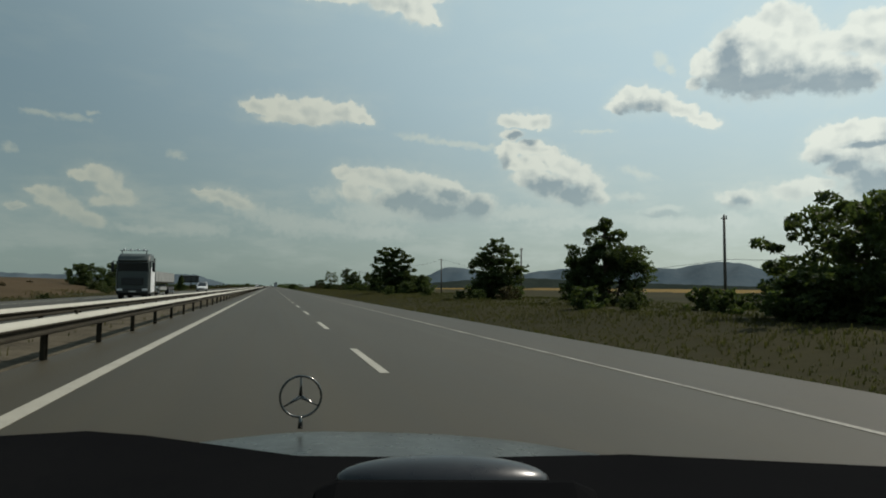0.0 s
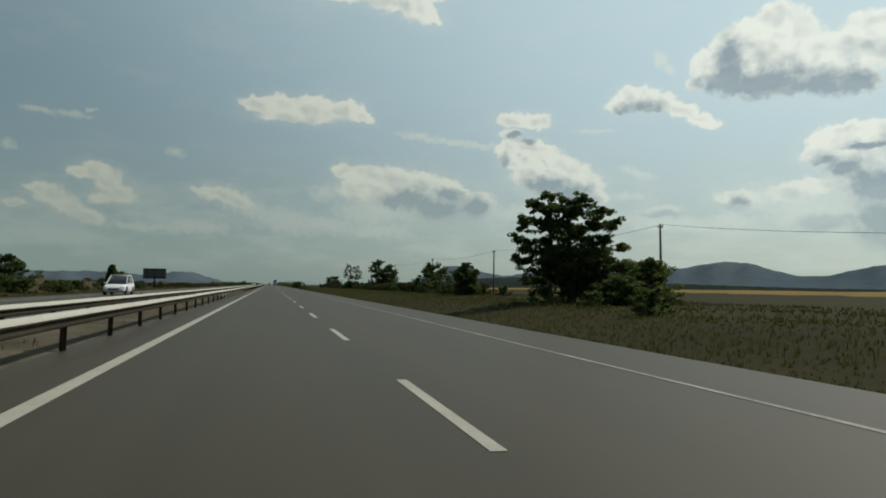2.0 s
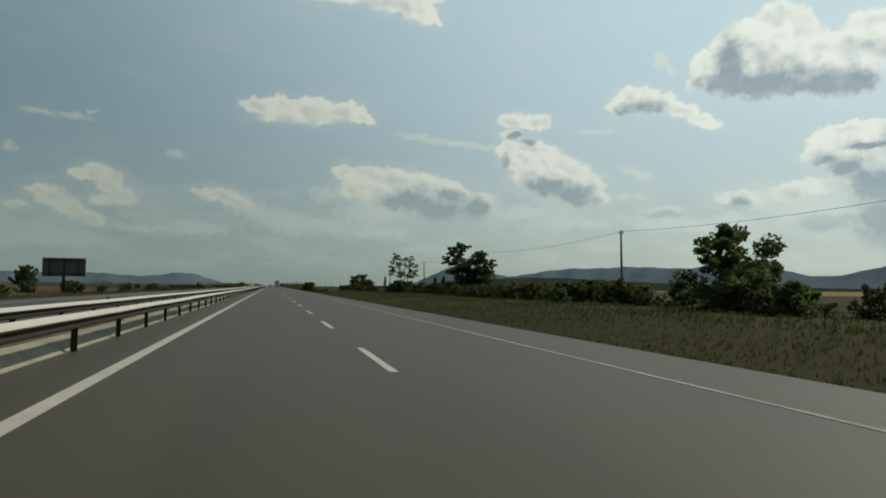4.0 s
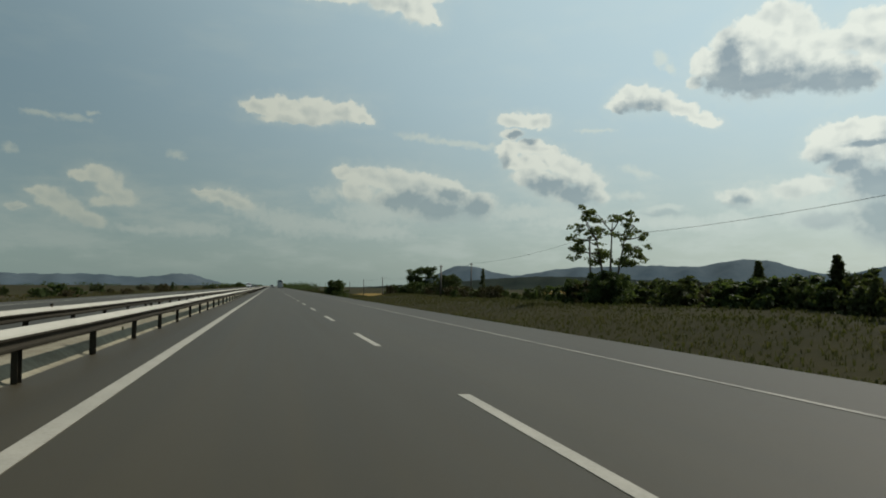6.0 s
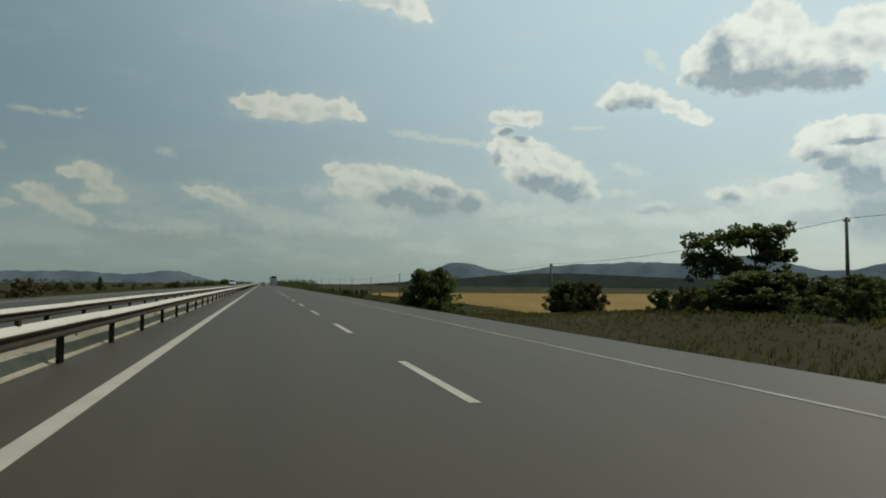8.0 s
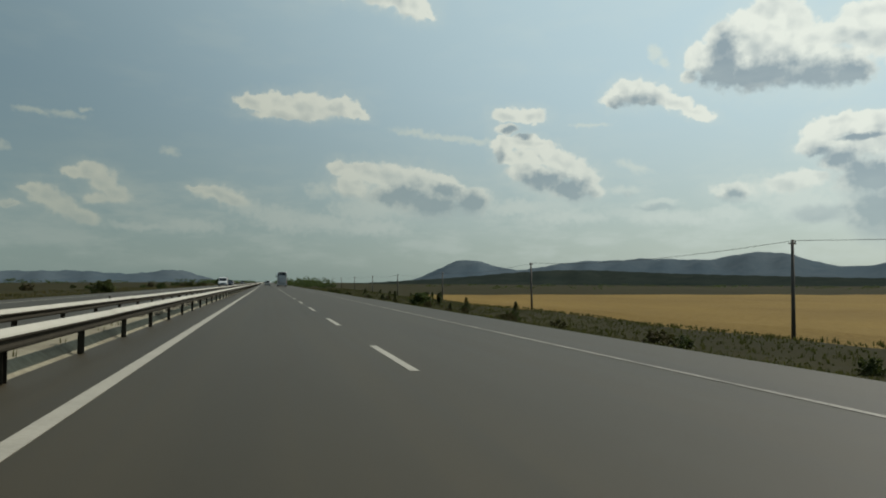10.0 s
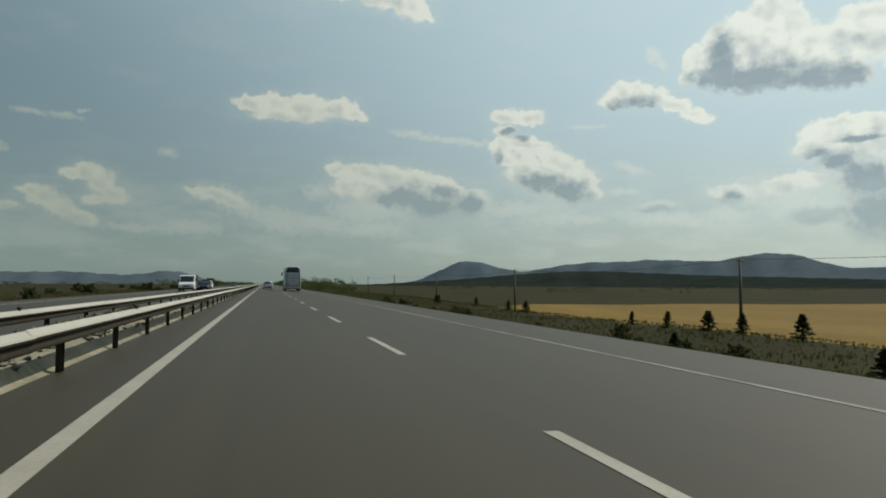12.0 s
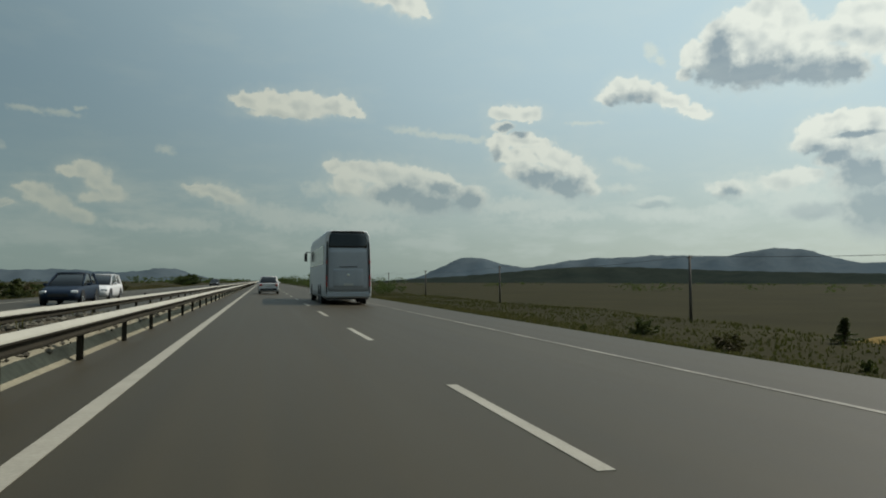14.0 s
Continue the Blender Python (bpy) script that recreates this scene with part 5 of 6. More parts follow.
def coach(x, y, turn=0):
    """A tall coach seen from behind; its rear face is at y = 0 of its own axes."""
    ob = thing("coach", "silver-grey touring coach with a dark rear window", "bus", at=(x, y, road_z(x)), turn=turn)
    L, H, Wd = 12.2, 4.04, 2.52
    # body: rings along its length, rounded at roof and corners, drawn in at both ends
    rings = [(0.05, 0.90, 0.50, H - 0.14), (0.0, 0.955, 0.42, H - 0.08), (0.10, 0.99, 0.38, H - 0.02), (0.35, 1.0, 0.36, H), (L - 1.4, 1.0, 0.36, H), (L - 0.6, 0.99, 0.36, H - 0.12), (L - 0.15, 0.95, 0.38, H - 0.6), (L, 0.88, 0.42, 2.2)]
    bm = bmesh.new()
    made = []
    for k, (yy, w, z0, z1) in enumerate(rings):
        half = Wd / 2 * w
        pts = []
        for z, f in ((z0, 0.93), (z0 + 0.12, 1.0), (1.2, 1.0), (2.2, 0.995), (3.1, 0.975), (z1 - 0.32, 0.95), (z1 - 0.12, 0.90), (z1 - 0.03, 0.82), (z1, 0.66)):
            pts.append((half * f, min(z, z1)))
        pts = pts + [(-px, pz) for px, pz in pts[::-1]]
        lean = 0.035 if k < 4 else 0.0
        made.append([bm.verts.new((px, yy + lean * max(0.0, pz - 1.0) ** 1.6, pz)) for px, pz in pts])
    n = len(made[0])
    for p0, p1 in zip(made, made[1:]):
        for i in range(n):
            bm.faces.new((p0[i], p0[(i + 1) % n], p1[(i + 1) % n], p1[i]))
    bm.faces.new(made[0])
    bm.faces.new(made[-1][::-1])
    bmesh.ops.recalc_face_normals(bm, faces=bm.faces)
    body = part("body", bm, BODY_WHITE, ob, "off-white body", smooth=True)

    def rear(z):
        return 0.035 * max(0.0, z - 1.0) ** 1.6

    def panel(name, half_lo, half_hi, z0, z1, out, mat, label="", parent=ob, rows=8):
        """A skin on the rear that follows its lean, rounded at the corners."""
        bm = bmesh.new()
        lines = []
        for i in range(rows + 1):
            f = i / rows
            z = z0 + (z1 - z0) * f
            h = half_lo + (half_hi - half_lo) * f
            pinch = 0.06 * (max(0.0, 1 - f * rows) + max(0.0, 1 - (1 - f) * rows))
            lines.append([bm.verts.new((sx * (h - pinch), rear(z) - out + dy, z)) for sx, dy in ((-1, 0.05), (-0.96, 0.008), (-0.5, 0), (0.5, 0), (0.96, 0.008), (1, 0.05))])
        for p0, p1 in zip(lines, lines[1:]):
            for i in range(5):
                bm.faces.new((p0[i], p0[i + 1], p1[i + 1], p1[i]))
        edge = list(bm.edges)
        got = bmesh.ops.extrude_edge_only(bm, edges=[e for e in edge if len(e.link_faces) == 1])
        for v in got["geom"]:
            if isinstance(v, bmesh.types.BMVert):
                v.co.y += 0.05
        bmesh.ops.recalc_face_normals(bm, faces=bm.faces)
        return part(name, bm, mat, parent, label, smooth=True)

    # rear skin in a darker grey than the off-white sides
    panel("rear_panel", 1.10, 1.06, 0.74, 3.06, 0.014, BODY_SILVER, "blue-grey rear panel, darker than the body")
    flap = panel("engine_flap", 0.86, 0.84, 0.95, 1.95, 0.024, BODY_SILVER)
    panel("rear_window", 1.06, 0.96, 3.08, 3.86, 0.018, GLASS, "dark tinted rear window")
    panel("roof_edge", 0.95, 0.86, 3.88, 3.99, 0.012, PLASTIC, rows=3)
    boxpart("vent", (0, rear(2.05) - 0.03, 2.05), (0.95, 0.03, 0.035), PLASTIC, flap, 0.006)
    boxpart("badge", (0, rear(1.62) - 0.03, 1.62), (0.16, 0.02, 0.12), CHROME, flap, 0.01)
    boxpart("number_plate", (0, -0.045, 1.10), (0.52, 0.02, 0.12), WHITEPOST, ob, 0.006)
    boxpart("bumper", (0, 0.05, 0.56), (2.36, 0.2, 0.30), BODY_SILVER, ob, 0.07)
    boxpart("skirt", (0, 0.22, 0.40), (2.2, 0.14, 0.22), PLASTIC, ob, 0.03)
    boxpart("underframe", (0, 6.0, 0.42), (2.0, 10.5, 0.2), PLASTIC, ob, 0.02)
    for sx in (-1, 1):
        # dark seam at each rear corner, with the lamps in it
        bm = bmesh.new()
        for k in range(7):
            z = 0.8 + 0.4 * k
            box(bm, (sx * (1.155 - 0.006 * k), rear(z) + 0.0, z), (0.07, 0.08, 0.41), 0.01)
        seam = part("corner_strip", bm, PLASTIC, ob)
        for z, h in ((1.12, 0.26), (1.46, 0.22), (2.3, 0.16)):
            boxpart("tail_lamp", (sx * 1.155, rear(z) - 0.03, z), (0.09, 0.06, h), REDLAMP, seam, 0.02)
        for k in range(6):
            boxpart("side_window", (sx * 1.243, 1.6 + k * 1.66, 2.72), (0.03, 1.58, 1.05), GLASS, ob, 0.012, turn=(0, -sx * 1.2, 0))
        for k in range(3):
            boxpart("luggage_flap", (sx * 1.262, 5.0 + k * 1.5, 1.15), (0.02, 1.42, 0.9), BODY_WHITE, ob, 0.01)
        for yy in (2.6, 3.9, 9.6):
            wheel(ob, sx * 1.10, yy, 0.5, 0.3, sx)
            bm = bmesh.new()
            tube(bm, (sx * 1.245, yy, 0.52), 0.6, 0.6, 0.05, 24, (0, 90, 0))
            part("wheel_arch", bm, PLASTIC, ob)
        arm = boxpart("mirror_arm", (sx * 1.35, 12.1, 3.3), (0.32, 0.08, 0.06), PLASTIC, ob, 0.01)
        boxpart("mirror", (sx * 1.5, 12.05, 2.95), (0.2, 0.16, 0.6), PLASTIC, arm, 0.04)
    return ob


def hatch(x, y, turn, paint, name, label, L=4.5, H=1.62, Wd=1.8, z=None):
    """A family car; the rear end is at y = 0 of its own axes, the front towards +y."""
    ob = thing(name, label, "car", at=(x, y, road_z(x) if z is None else z), turn=turn)
    half = Wd / 2

    def loft(rings):
        bm = bmesh.new()
        made = [[bm.verts.new(p) for p in ring] for ring in rings]
        n = len(made[0])
        for p0, p1 in zip(made, made[1:]):
            for i in range(n):
                bm.faces.new((p0[i], p0[(i + 1) % n], p1[(i + 1) % n], p1[i]))
        bm.faces.new(made[0])
        bm.faces.new(made[-1][::-1])
        bmesh.ops.recalc_face_normals(bm, faces=bm.faces)
        return bm

    def ring(yy, w, z0, z1, top):
        """A rounded section: w half width at the waist, top the share of it at the upper edge."""
        pts = [(w * 0.86, z0), (w * 0.97, z0 + 0.1), (w, z0 + (z1 - z0) * 0.45), (w * 0.985, z0 + (z1 - z0) * 0.78), (w * (0.5 + top / 2), z1 - 0.025), (w * top, z1)]
        pts = pts + [(-px, pz) for px, pz in pts[::-1]]
        return [(px, yy, pz) for px, pz in pts]

    body = part("body", loft([ring(0.06, half * 0.86, 0.36, 0.88, 0.86), ring(0.0, half * 0.93, 0.30, 0.95, 0.88), ring(0.14, half * 0.985, 0.24, 1.0, 0.9), ring(0.8, half, 0.2, 1.0, 0.91), ring(L * 0.5, half, 0.2, 0.97, 0.91),
                              ring(L * 0.72, half, 0.2, 0.95, 0.86), ring(L * 0.88, half * 0.97, 0.22, 0.86, 0.8), ring(L * 0.965, half * 0.9, 0.26, 0.74, 0.76), ring(L, half * 0.76, 0.34, 0.62, 0.7)]), paint, ob, smooth=True)
    hw = half * 0.9

    def cabin(rise, inset):
        rings = []
        for yy, top in ((0.10, 0.02), (0.30, 0.55), (0.55, 0.93), (0.95, 1.0), (L * 0.38, 1.0), (L * 0.50, 0.95), (L * 0.62, 0.5), (L * 0.74, 0.02)):
            zt = 0.95 + (H - 0.95) * top + rise
            w0, w1 = hw - inset, hw - inset - 0.16 * top
            pts = [(w0, 0.93), (w0 - (w0 - w1) * 0.6, 0.93 + (zt - 0.93) * 0.6), (w1, max(0.94, zt - 0.05)), (w1 * 0.8, max(0.945, zt - 0.005)), (w1 * 0.3, max(0.95, zt))]
            pts = pts + [(-px, pz) for px, pz in pts[::-1]]
            rings.append([(px, yy, pz) for px, pz in pts])
        return rings

    glass = part("glasshouse", loft(cabin(-0.03, 0.0)), GLASS, ob, "dark tinted windows", smooth=True)
    roof_rings = [[(px * f, yy, zz) for px, zz in ((hw - 0.17, H - 0.075), (hw - 0.2, H - 0.02), (hw * 0.5, H + 0.002), (-hw * 0.5, H + 0.002), (-hw + 0.2, H - 0.02), (-hw + 0.17, H - 0.075))]
                  for yy, f in ((0.62, 1.02), (0.95, 1.0), (L * 0.38, 1.0), (L * 0.49, 1.01))]
    roof = part("roof", loft(roof_rings), paint, ob, smooth=True)
    for sx in (-1, 1):
        for y0, y1, wd in ((0.26, 0.62, 0.12), (L * 0.33, L * 0.325, 0.07), (L * 0.74, L * 0.49, 0.07)):
            a0, b0 = Vector((sx * (hw - 0.005), y0, 0.96)), Vector((sx * (hw - 0.165), y1, H - 0.05))
            bm = bmesh.new()
            way = b0 - a0
            bmesh.ops.create_cube(bm, size=1.0, matrix=Matrix.Translation((a0 + b0) / 2) @ way.to_track_quat("Z", "Y").to_matrix().to_4x4() @ Matrix.Diagonal((wd * 0.7, wd, way.length, 1)))
            part("pillar", bm, paint, roof)
        boxpart("tail_lamp", (sx * (half * 0.78), 0.02, 0.84), (0.24, 0.1, 0.22), REDLAMP, ob, 0.04)
        boxpart("headlight", (sx * (half * 0.74), L - 0.13, 0.66), (0.32, 0.18, 0.15), LAMPLENS, ob, 0.05, turn=(0, 0, -sx * 18))
        boxpart("mirror", (sx * (half + 0.08), L * 0.65, 1.03), (0.2, 0.1, 0.14), paint, ob, 0.04)
        for yy in (0.85, L - 0.85):
            wheel(ob, sx * (half - 0.1), yy, 0.33, 0.21, sx)
            bm = bmesh.new()
            tube(bm, (sx * (half - 0.03), yy, 0.36), 0.39, 0.39, 0.08, 24, (0, 90, 0))
            part("wheel_arch", bm, PLASTIC, body)
    boxpart("bumper", (0, 0.02, 0.42), (Wd * 0.84, 0.12, 0.2), PLASTIC, ob, 0.05)
    boxpart("grille", (0, L - 0.015, 0.50), (0.9, 0.06, 0.16), PLASTIC, ob, 0.02)
    boxpart("number_plate", (0, -0.03, 0.68), (0.5, 0.02, 0.11), WHITEPOST, ob, 0.005)
    return ob


def van(x, y, turn, paint, box_mat, name, label, H=2.5):
    """A delivery van; its nose points to +y of its own axes, which lies L metres from the rear at y = 0."""
    ob = thing(name, label, "van", at=(x, y, 0.07), turn=turn)
    L, Wd = 5.4, 2.0
    bm = bmesh.new()
    cab = [(L - 2.0, 0.35), (L - 2.0, 2.2), (L - 1.75, 2.28), (L - 1.35, 2.2), (L - 0.72, 1.3), (L - 0.08, 1.08), (L, 0.75), (L - 0.06, 0.35)]
    prism(bm, cab, -Wd / 2, Wd / 2, 0.07)
    part("cab", bm, paint, ob)
    boxpart("load_box", (0, (L - 2.05) / 2, (H + 0.5) / 2), (Wd + 0.06, L - 2.1, H - 0.5), box_mat, ob, 0.05)
    boxpart("windscreen", (0, L - 1.0, 1.74), (Wd - 0.3, 0.06, 0.92), GLASS, ob, 0.03, turn=(35, 0, 0))
    for sx in (-1, 1):
        boxpart("side_window", (sx * (Wd / 2), L - 1.5, 1.66), (0.04, 0.72, 0.55), GLASS, ob, 0.015)
        boxpart("headlight", (sx * (Wd / 2 - 0.26), L - 0.05, 0.88), (0.34, 0.12, 0.24), LAMPLENS, ob, 0.04)
        boxpart("mirror", (sx * (Wd / 2 + 0.14), L - 1.0, 1.55), (0.16, 0.1, 0.3), PLASTIC, ob, 0.03)
        for yy in (0.9, L - 0.9):
            wheel(ob, sx * (Wd / 2 - 0.12), yy, 0.36, 0.22, sx)
    boxpart("bumper", (0, L - 0.02, 0.45), (Wd - 0.06, 0.16, 0.26), PLASTIC, ob, 0.05)
    boxpart("grille", (0, L + 0.0, 0.78), (0.9, 0.06, 0.16), PLASTIC, ob, 0.02)
    return ob


def lorry(x, y):
    """A cab-over lorry with a long low-sided trailer, facing the camera; its front is at y."""
    ob = thing("lorry", "dark-fronted articulated lorry with a pale low-sided trailer", "truck", at=(x, y, 0.07), turn=180)
    Wd = 2.5
    bm = bmesh.new()
    made = []
    for yy, w, z0, z1 in ((-2.25, 0.97, 0.9, 3.45), (-1.9, 1.0, 0.85, 3.66), (-0.9, 1.0, 0.45, 3.64), (-0.4, 0.99, 0.40, 3.42), (-0.14, 0.95, 0.38, 3.1), (-0.03, 0.90, 0.40, 2.2), (0.0, 0.84, 0.46, 1.3)):
        h = Wd / 2 * w
        pts = [(h * 0.94, z0), (h, z0 + 0.15), (h, z0 + (z1 - z0) * 0.7), (h * 0.97, z1 - 0.15), (h * 0.88, z1 - 0.03), (h * 0.7, z1)]
        made.append([bm.verts.new((px, yy, pz)) for px, pz in pts + [(-px, pz) for px, pz in pts[::-1]]])
    n = len(made[0])
    for p0, p1 in zip(made, made[1:]):
        for i in range(n):
            bm.faces.new((p0[i], p0[(i + 1) % n], p1[(i + 1) % n], p1[i]))
    bm.faces.new(made[0])
    bm.faces.new(made[-1][::-1])
    bmesh.ops.recalc_face_normals(bm, faces=bm.faces)
    part("cab", bm, BODY_GREY, ob, "grey-green cab", smooth=True)
    boxpart("windscreen", (0, -0.06, 2.42), (2.2, 0.1, 0.98), GLASS, ob, 0.045, turn=(-6, 0, 0))
    boxpart("sun_visor", (0, 0.05, 3.05), (2.2, 0.26, 0.12), BODY_GREY, ob, 0.04, turn=(18, 0, 0))
    bar = boxpart("roof_bar", (0, -0.45, 3.86), (2.1, 0.09, 0.07), CHROME, ob, 0.02)
    for dx in (-0.9, 0.9):
        boxpart("bracket", (dx, -0.45, 3.72), (0.06, 0.08, 0.24), PLASTIC, bar, 0.01)
    for dx in (-0.75, -0.25, 0.25, 0.75):
        boxpart("roof_lamp", (dx, -0.40, 3.92), (0.2, 0.08, 0.14), LAMPLENS, bar, 0.03)
    boxpart("grille", (0, 0.01, 1.42), (1.6, 0.08, 0.62), PLASTIC, ob, 0.05)
    for k in range(4):
        boxpart("grille_bar", (0, 0.055, 1.22 + 0.14 * k), (1.5, 0.02, 0.03), BODY_GREY, ob, 0.006)
    boxpart("bumper", (0, -0.02, 0.66), (2.4, 0.2, 0.46), BODY_DARK, ob, 0.08)
    boxpart("number_plate", (0, 0.09, 0.62), (0.52, 0.02, 0.11), WHITEPOST, ob, 0.005)
    boxpart("underrun", (0, -0.3, 0.36), (2.2, 0.3, 0.16), PLASTIC, ob, 0.04)
    for sx in (-1, 1):
        boxpart("side_panel", (sx * 1.265, -1.25, 1.55), (0.03, 1.8, 2.0), BODY_WHITE, ob, 0.012, "white cab side")
        boxpart("side_window", (sx * 1.262, -0.75, 2.72), (0.03, 0.9, 0.62), GLASS, ob, 0.012)
        boxpart("wind_deflector", (sx * 1.2, -2.45, 2.5), (0.05, 0.4, 1.7), BODY_DARK, ob, 0.015)
        boxpart("headlight", (sx * 0.92, 0.07, 0.76), (0.4, 0.06, 0.16), LAMPLENS, ob, 0.02)
        arm = boxpart("mirror_arm", (sx * 1.36, -0.12, 2.98), (0.28, 0.05, 0.05), PLASTIC, ob, 0.01)
        boxpart("mirror", (sx * 1.5, -0.12, 2.55), (0.2, 0.16, 0.78), PLASTIC, arm, 0.05)
        boxpart("fuel_tank", (sx * 0.95, -4.0, 0.75), (0.6, 1.3, 0.55), CHROME, ob, 0.1)
        boxpart("side_guard", (sx * 1.2, -7.4, 0.85), (0.05, 3.6, 0.3), BOARD, ob, 0.015)
        for yy in (-1.3, -4.9, -11.0, -12.3, -13.6):
            wheel(ob, sx * 1.06, yy, 0.5, 0.32, sx)
        for k in range(7):
            boxpart("sideboard", (sx * 1.25, -3.4 - k * 1.55, 1.85), (0.05, 1.53, 0.85), BOARD, ob, 0.012, "pale aluminium sideboard")
            boxpart("stake", (sx * 1.275, -2.62 - k * 1.55, 1.85), (0.03, 0.05, 0.9), BOARD, ob, 0.008)
    boxpart("chassis", (0, -7.4, 1.05), (0.95, 13.0, 0.28), PLASTIC, ob, 0.02)
    boxpart("deck", (0, -8.2, 1.36), (2.48, 11.4, 0.12), POST, ob, 0.02)
    boxpart("headboard", (0, -2.58, 2.0), (2.46, 0.08, 1.2), BOARD, ob, 0.02)
    boxpart("tailboard", (0, -14.0, 1.85), (2.46, 0.06, 0.85), BOARD, ob, 0.02)
    return ob


coach(5.95, 570.6)
hatch(2.05, 597.5, 0, BODY_WHITE, "car", "white estate car ahead in the fast lane")
lorry(-8.4, 57.0)
hatch(-11.0, 142.2, 180, BODY_WHITE, "car", "white minivan coming along the far carriageway", 4.4, 1.78, 1.85, z=0.07)
van(-8.7, 558.0, 180, BODY_WHITE, BODY_DARK, "van", "white-fronted van with a dark body on the far carriageway", 2.3)
hatch(-8.1, 575.5, 180, BODY_BLUE, "car", "dark blue minivan coming along the far carriageway", 4.5, 1.65, 1.85, z=0.07)
hatch(-8.3, 583.0, 180, BODY_WHITE, "car", "white hatchback behind a dark blue minivan", z=0.07)
hatch(-8.6, 690.0, 180, BODY_DARK, "car", "dark car far off on the other carriageway", z=0.07)


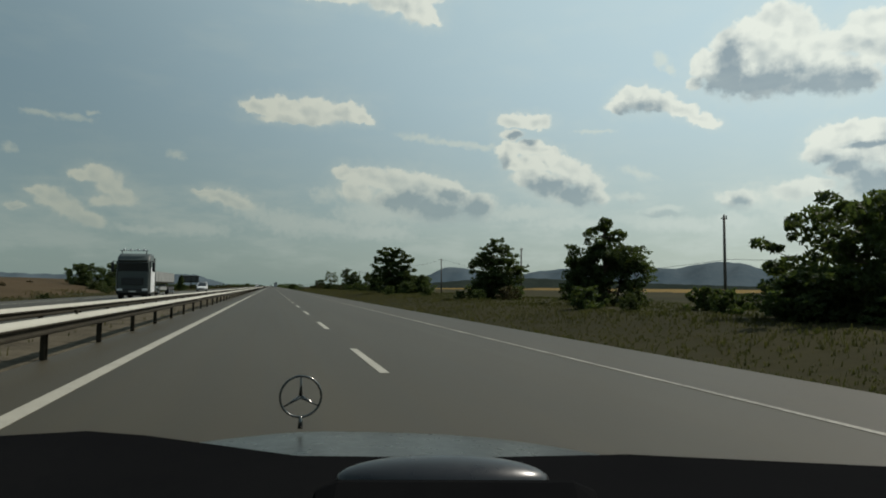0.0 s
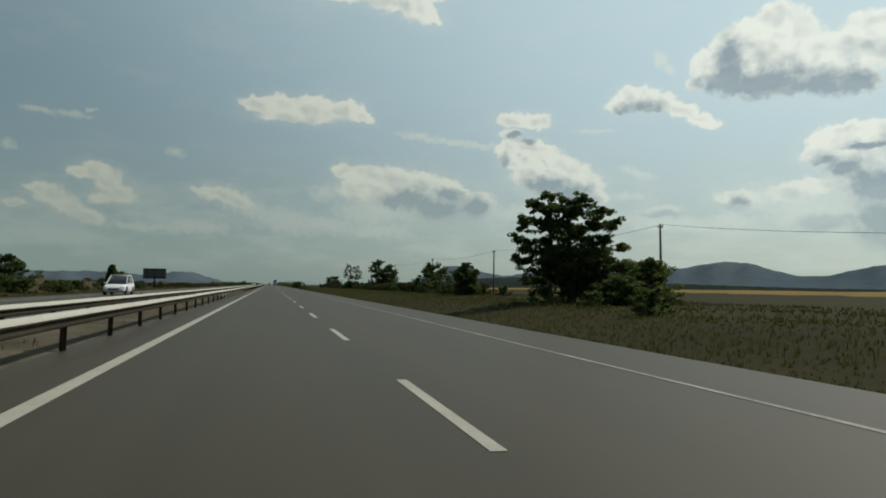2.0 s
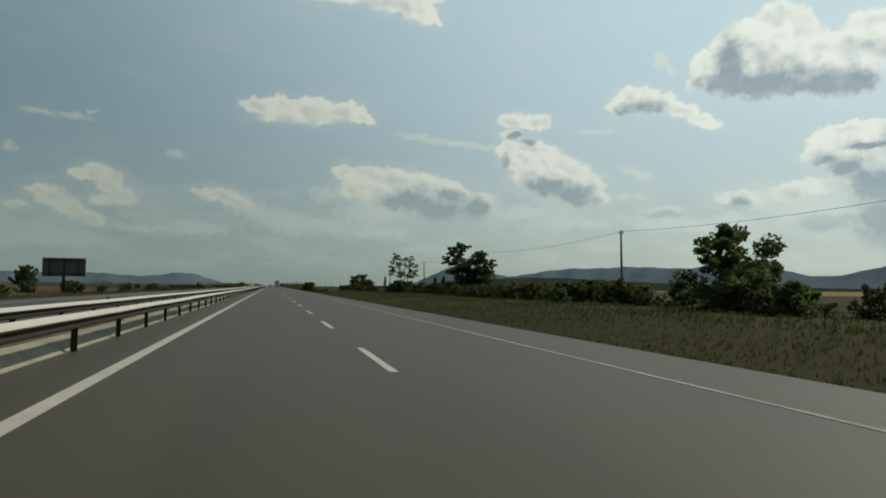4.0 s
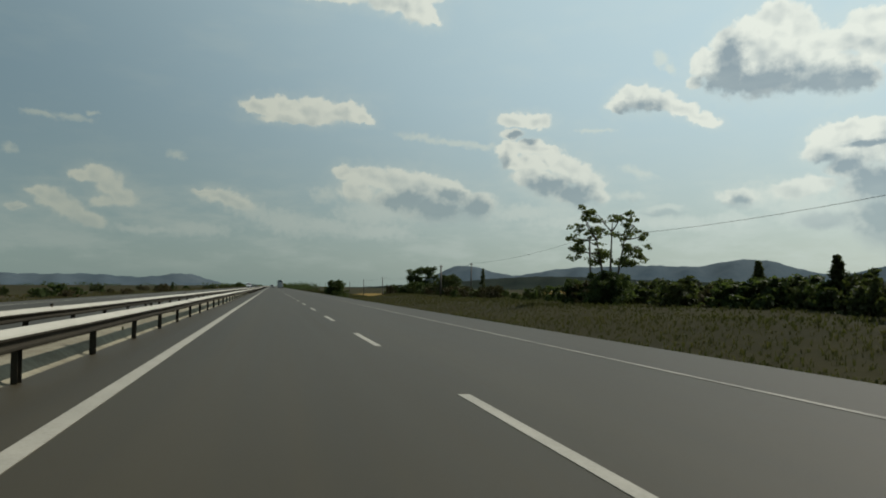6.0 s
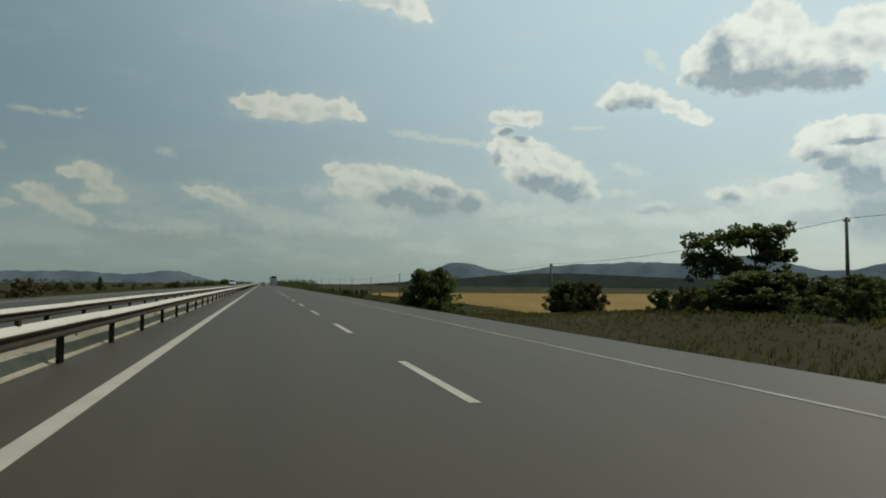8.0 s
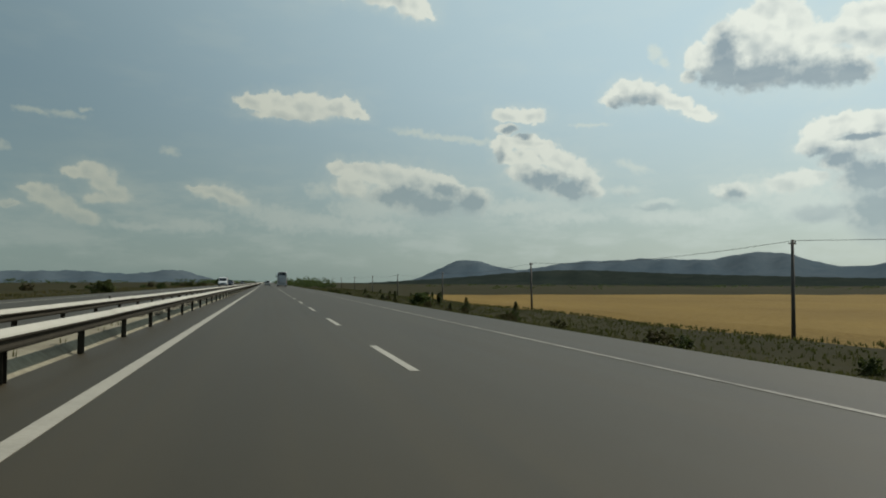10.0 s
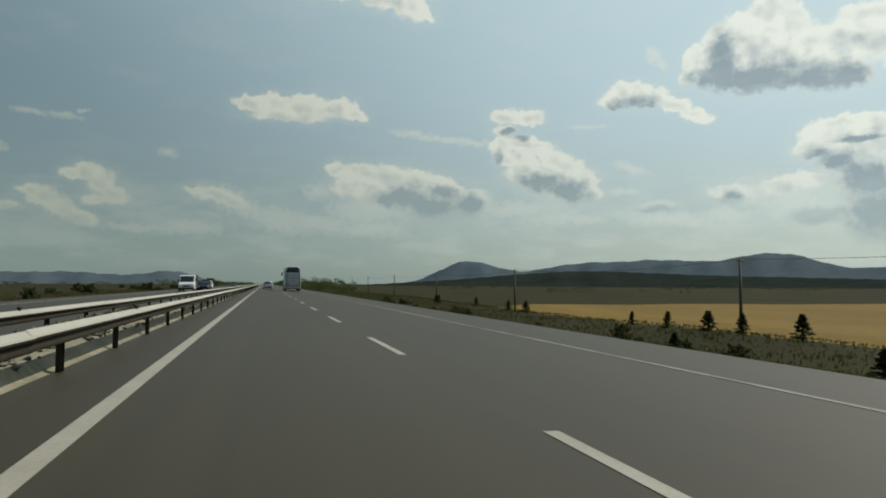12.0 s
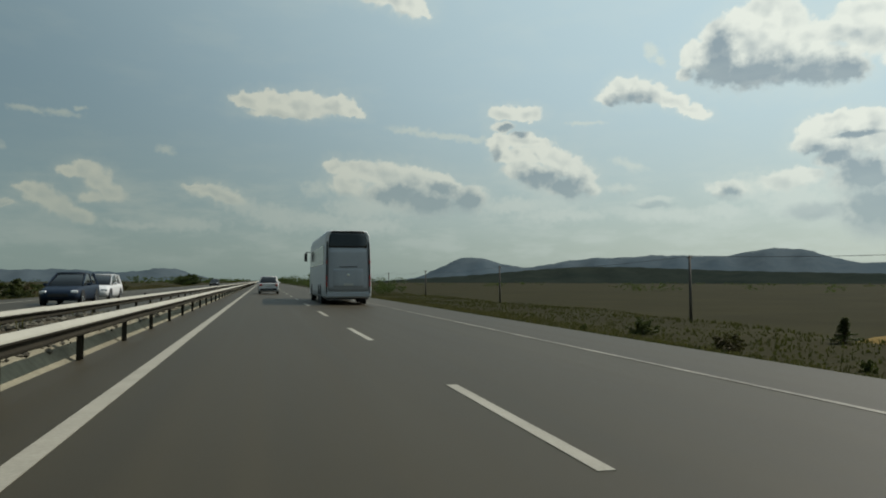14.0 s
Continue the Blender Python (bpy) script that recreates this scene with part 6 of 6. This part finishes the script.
def own_car(x, y):
    """The car in which the drive begins: bonnet with a ring ornament, dashboard and the front of the body, open above."""
    z = 0.0
    ob = thing("car", "dark saloon with a chrome ring ornament on its bonnet", "car", at=(x, y, road_z(x)))
    # lower body
    bm = bmesh.new()
    outline = [(-2.9, 0.3), (-2.95, 0.7), (-2.6, 0.78), (-0.35, 0.80), (0.5, 0.80), (0.62, 0.74), (1.55, 0.68), (1.78, 0.58), (1.8, 0.32), (1.5, 0.22), (-2.7, 0.22)]
    prism(bm, outline, -0.88, 0.88, 0.05)
    part("body", bm, BODY_DARK, ob)
    # bonnet: crowned, with a raised middle
    nx, ny = 25, 17
    verts, faces = [], []
    for k in (0, 1):
        for i in range(nx):
            u = -1 + 2 * i / (nx - 1)
            for j in range(ny):
                v = j / (ny - 1)
                top = 0.93 - 0.072 * v - 0.075 * abs(u) ** 2.2 - 0.6 * max(0, v - 0.85) ** 2 + 0.006 * math.exp(-(u / 0.2) ** 2)
                verts.append((u * (0.82 - 0.08 * v), 0.66 + 1.0 * v - 0.08 * u * u * v, top - 0.05 * k))
    n = nx * ny
    for i in range(nx - 1):
        for j in range(ny - 1):
            a, b, c, d = i * ny + j, (i + 1) * ny + j, (i + 1) * ny + j + 1, i * ny + j + 1
            faces.append((a, b, c, d))
            faces.append((n + d, n + c, n + b, n + a))
    for i in range(nx - 1):
        for j in (0, ny - 1):
            a, b = i * ny + j, (i + 1) * ny + j
            faces.append((a, b, n + b, n + a))
    bonnet = raw("bonnet", verts, faces, BONNET, ob, smooth=True)
    # ornament: an upright ring on a foot, with three spokes
    bm = bmesh.new()
    R, r = 0.045, 0.0026
    seg, tub = 36, 8
    ring = [[bm.verts.new(((R + r * math.cos(2 * math.pi * q / tub)) * math.cos(2 * math.pi * p / seg), r * math.sin(2 * math.pi * q / tub),
                           (R + r * math.cos(2 * math.pi * q / tub)) * math.sin(2 * math.pi * p / seg))) for q in range(tub)] for p in range(seg)]
    for p in range(seg):
        for q in range(tub):
            bm.faces.new((ring[p][q], ring[(p + 1) % seg][q], ring[(p + 1) % seg][(q + 1) % tub], ring[p][(q + 1) % tub]))
    for a in (90, 210, 330):
        t = radians(a)
        c = Vector((math.cos(t), 0, math.sin(t))) * R * 0.5
        bmesh.ops.create_cone(bm, cap_ends=True, segments=6, radius1=0.005, radius2=0.0012, depth=R, matrix=Matrix.Translation(c) @ pose(0, 0, 0, 0, 90 - a, 0))
    tube(bm, (0, 0, -R - 0.012), 0.006, 0.004, 0.026, 8)
    orn = part("ornament", bm, DARKCHROME, ob, "chrome ring ornament", smooth=True)
    orn.location = (0, 1.53, 0.956)
    # dashboard: its front edge runs back from the binnacle to the far side
    bm = bmesh.new()
    front = [(-0.74, 0.80), (-0.42, 0.87), (-0.27, 0.88), (-0.20, 0.84), (-0.04, 0.71), (0.12, 0.665), (0.28, 0.64), (0.5, 0.54), (0.74, 0.42)]
    rows = []
    for px, py in front:
        rows.append([bm.verts.new((px, yy, zz)) for yy, zz in ((-0.22, 0.70), (-0.22, 0.985), (py - 0.25, 1.027), (py - 0.03, 1.041), (py, 1.031), (py + 0.01, 0.99), (py + 0.01, 0.70))])
    for p0, p1 in zip(rows, rows[1:]):
        for i in range(6):
            bm.faces.new((p0[i], p1[i], p1[i + 1], p0[i + 1]))
    bm.faces.new(rows[0])
    bm.faces.new(rows[-1][::-1])
    dash = part("dashboard", bm, DASHSKIN, ob, "matt black dashboard top")
    dash.location.z = -0.006
    bm = bmesh.new()
    m = pose(0.064, 0.515, 1.057, 0, 0, -14) @ Matrix.Diagonal((0.084, 0.03, 0.018, 1))
    bmesh.ops.create_uvsphere(bm, u_segments=28, v_segments=14, radius=1.0, matrix=m)
    part("instrument_hood", bm, SHEEN, dash, "shiny black instrument hood", smooth=True)
    bm = bmesh.new()
    box(bm, (0.060, 0.462, 1.0205), (0.21, 0.05, 0.1), 0.022, (0, 0, -14))
    part("hood_base", bm, DASHSKIN, dash)
    boxpart("wiper", (0.1, 0.86, 0.938), (0.5, 0.02, 0.012), DASHSKIN, ob, 0.004, turn=(0, 2, 6))
    for sx in (-1, 1):
        boxpart("headlight", (sx * 0.62, 1.74, 0.62), (0.36, 0.12, 0.16), LAMPLENS, ob, 0.03)
        for yy in (1.1, -1.75):
            wheel(ob, sx * 0.78, yy, 0.32, 0.2, sx)
    boxpart("bumper", (0, 1.82, 0.42), (1.74, 0.14, 0.2), BODY_DARK, ob, 0.05)
    boxpart("grille", (0, 1.80, 0.66), (0.7, 0.08, 0.2), CHROME, ob, 0.02)
    return ob


own_car(2.22, 0.0)
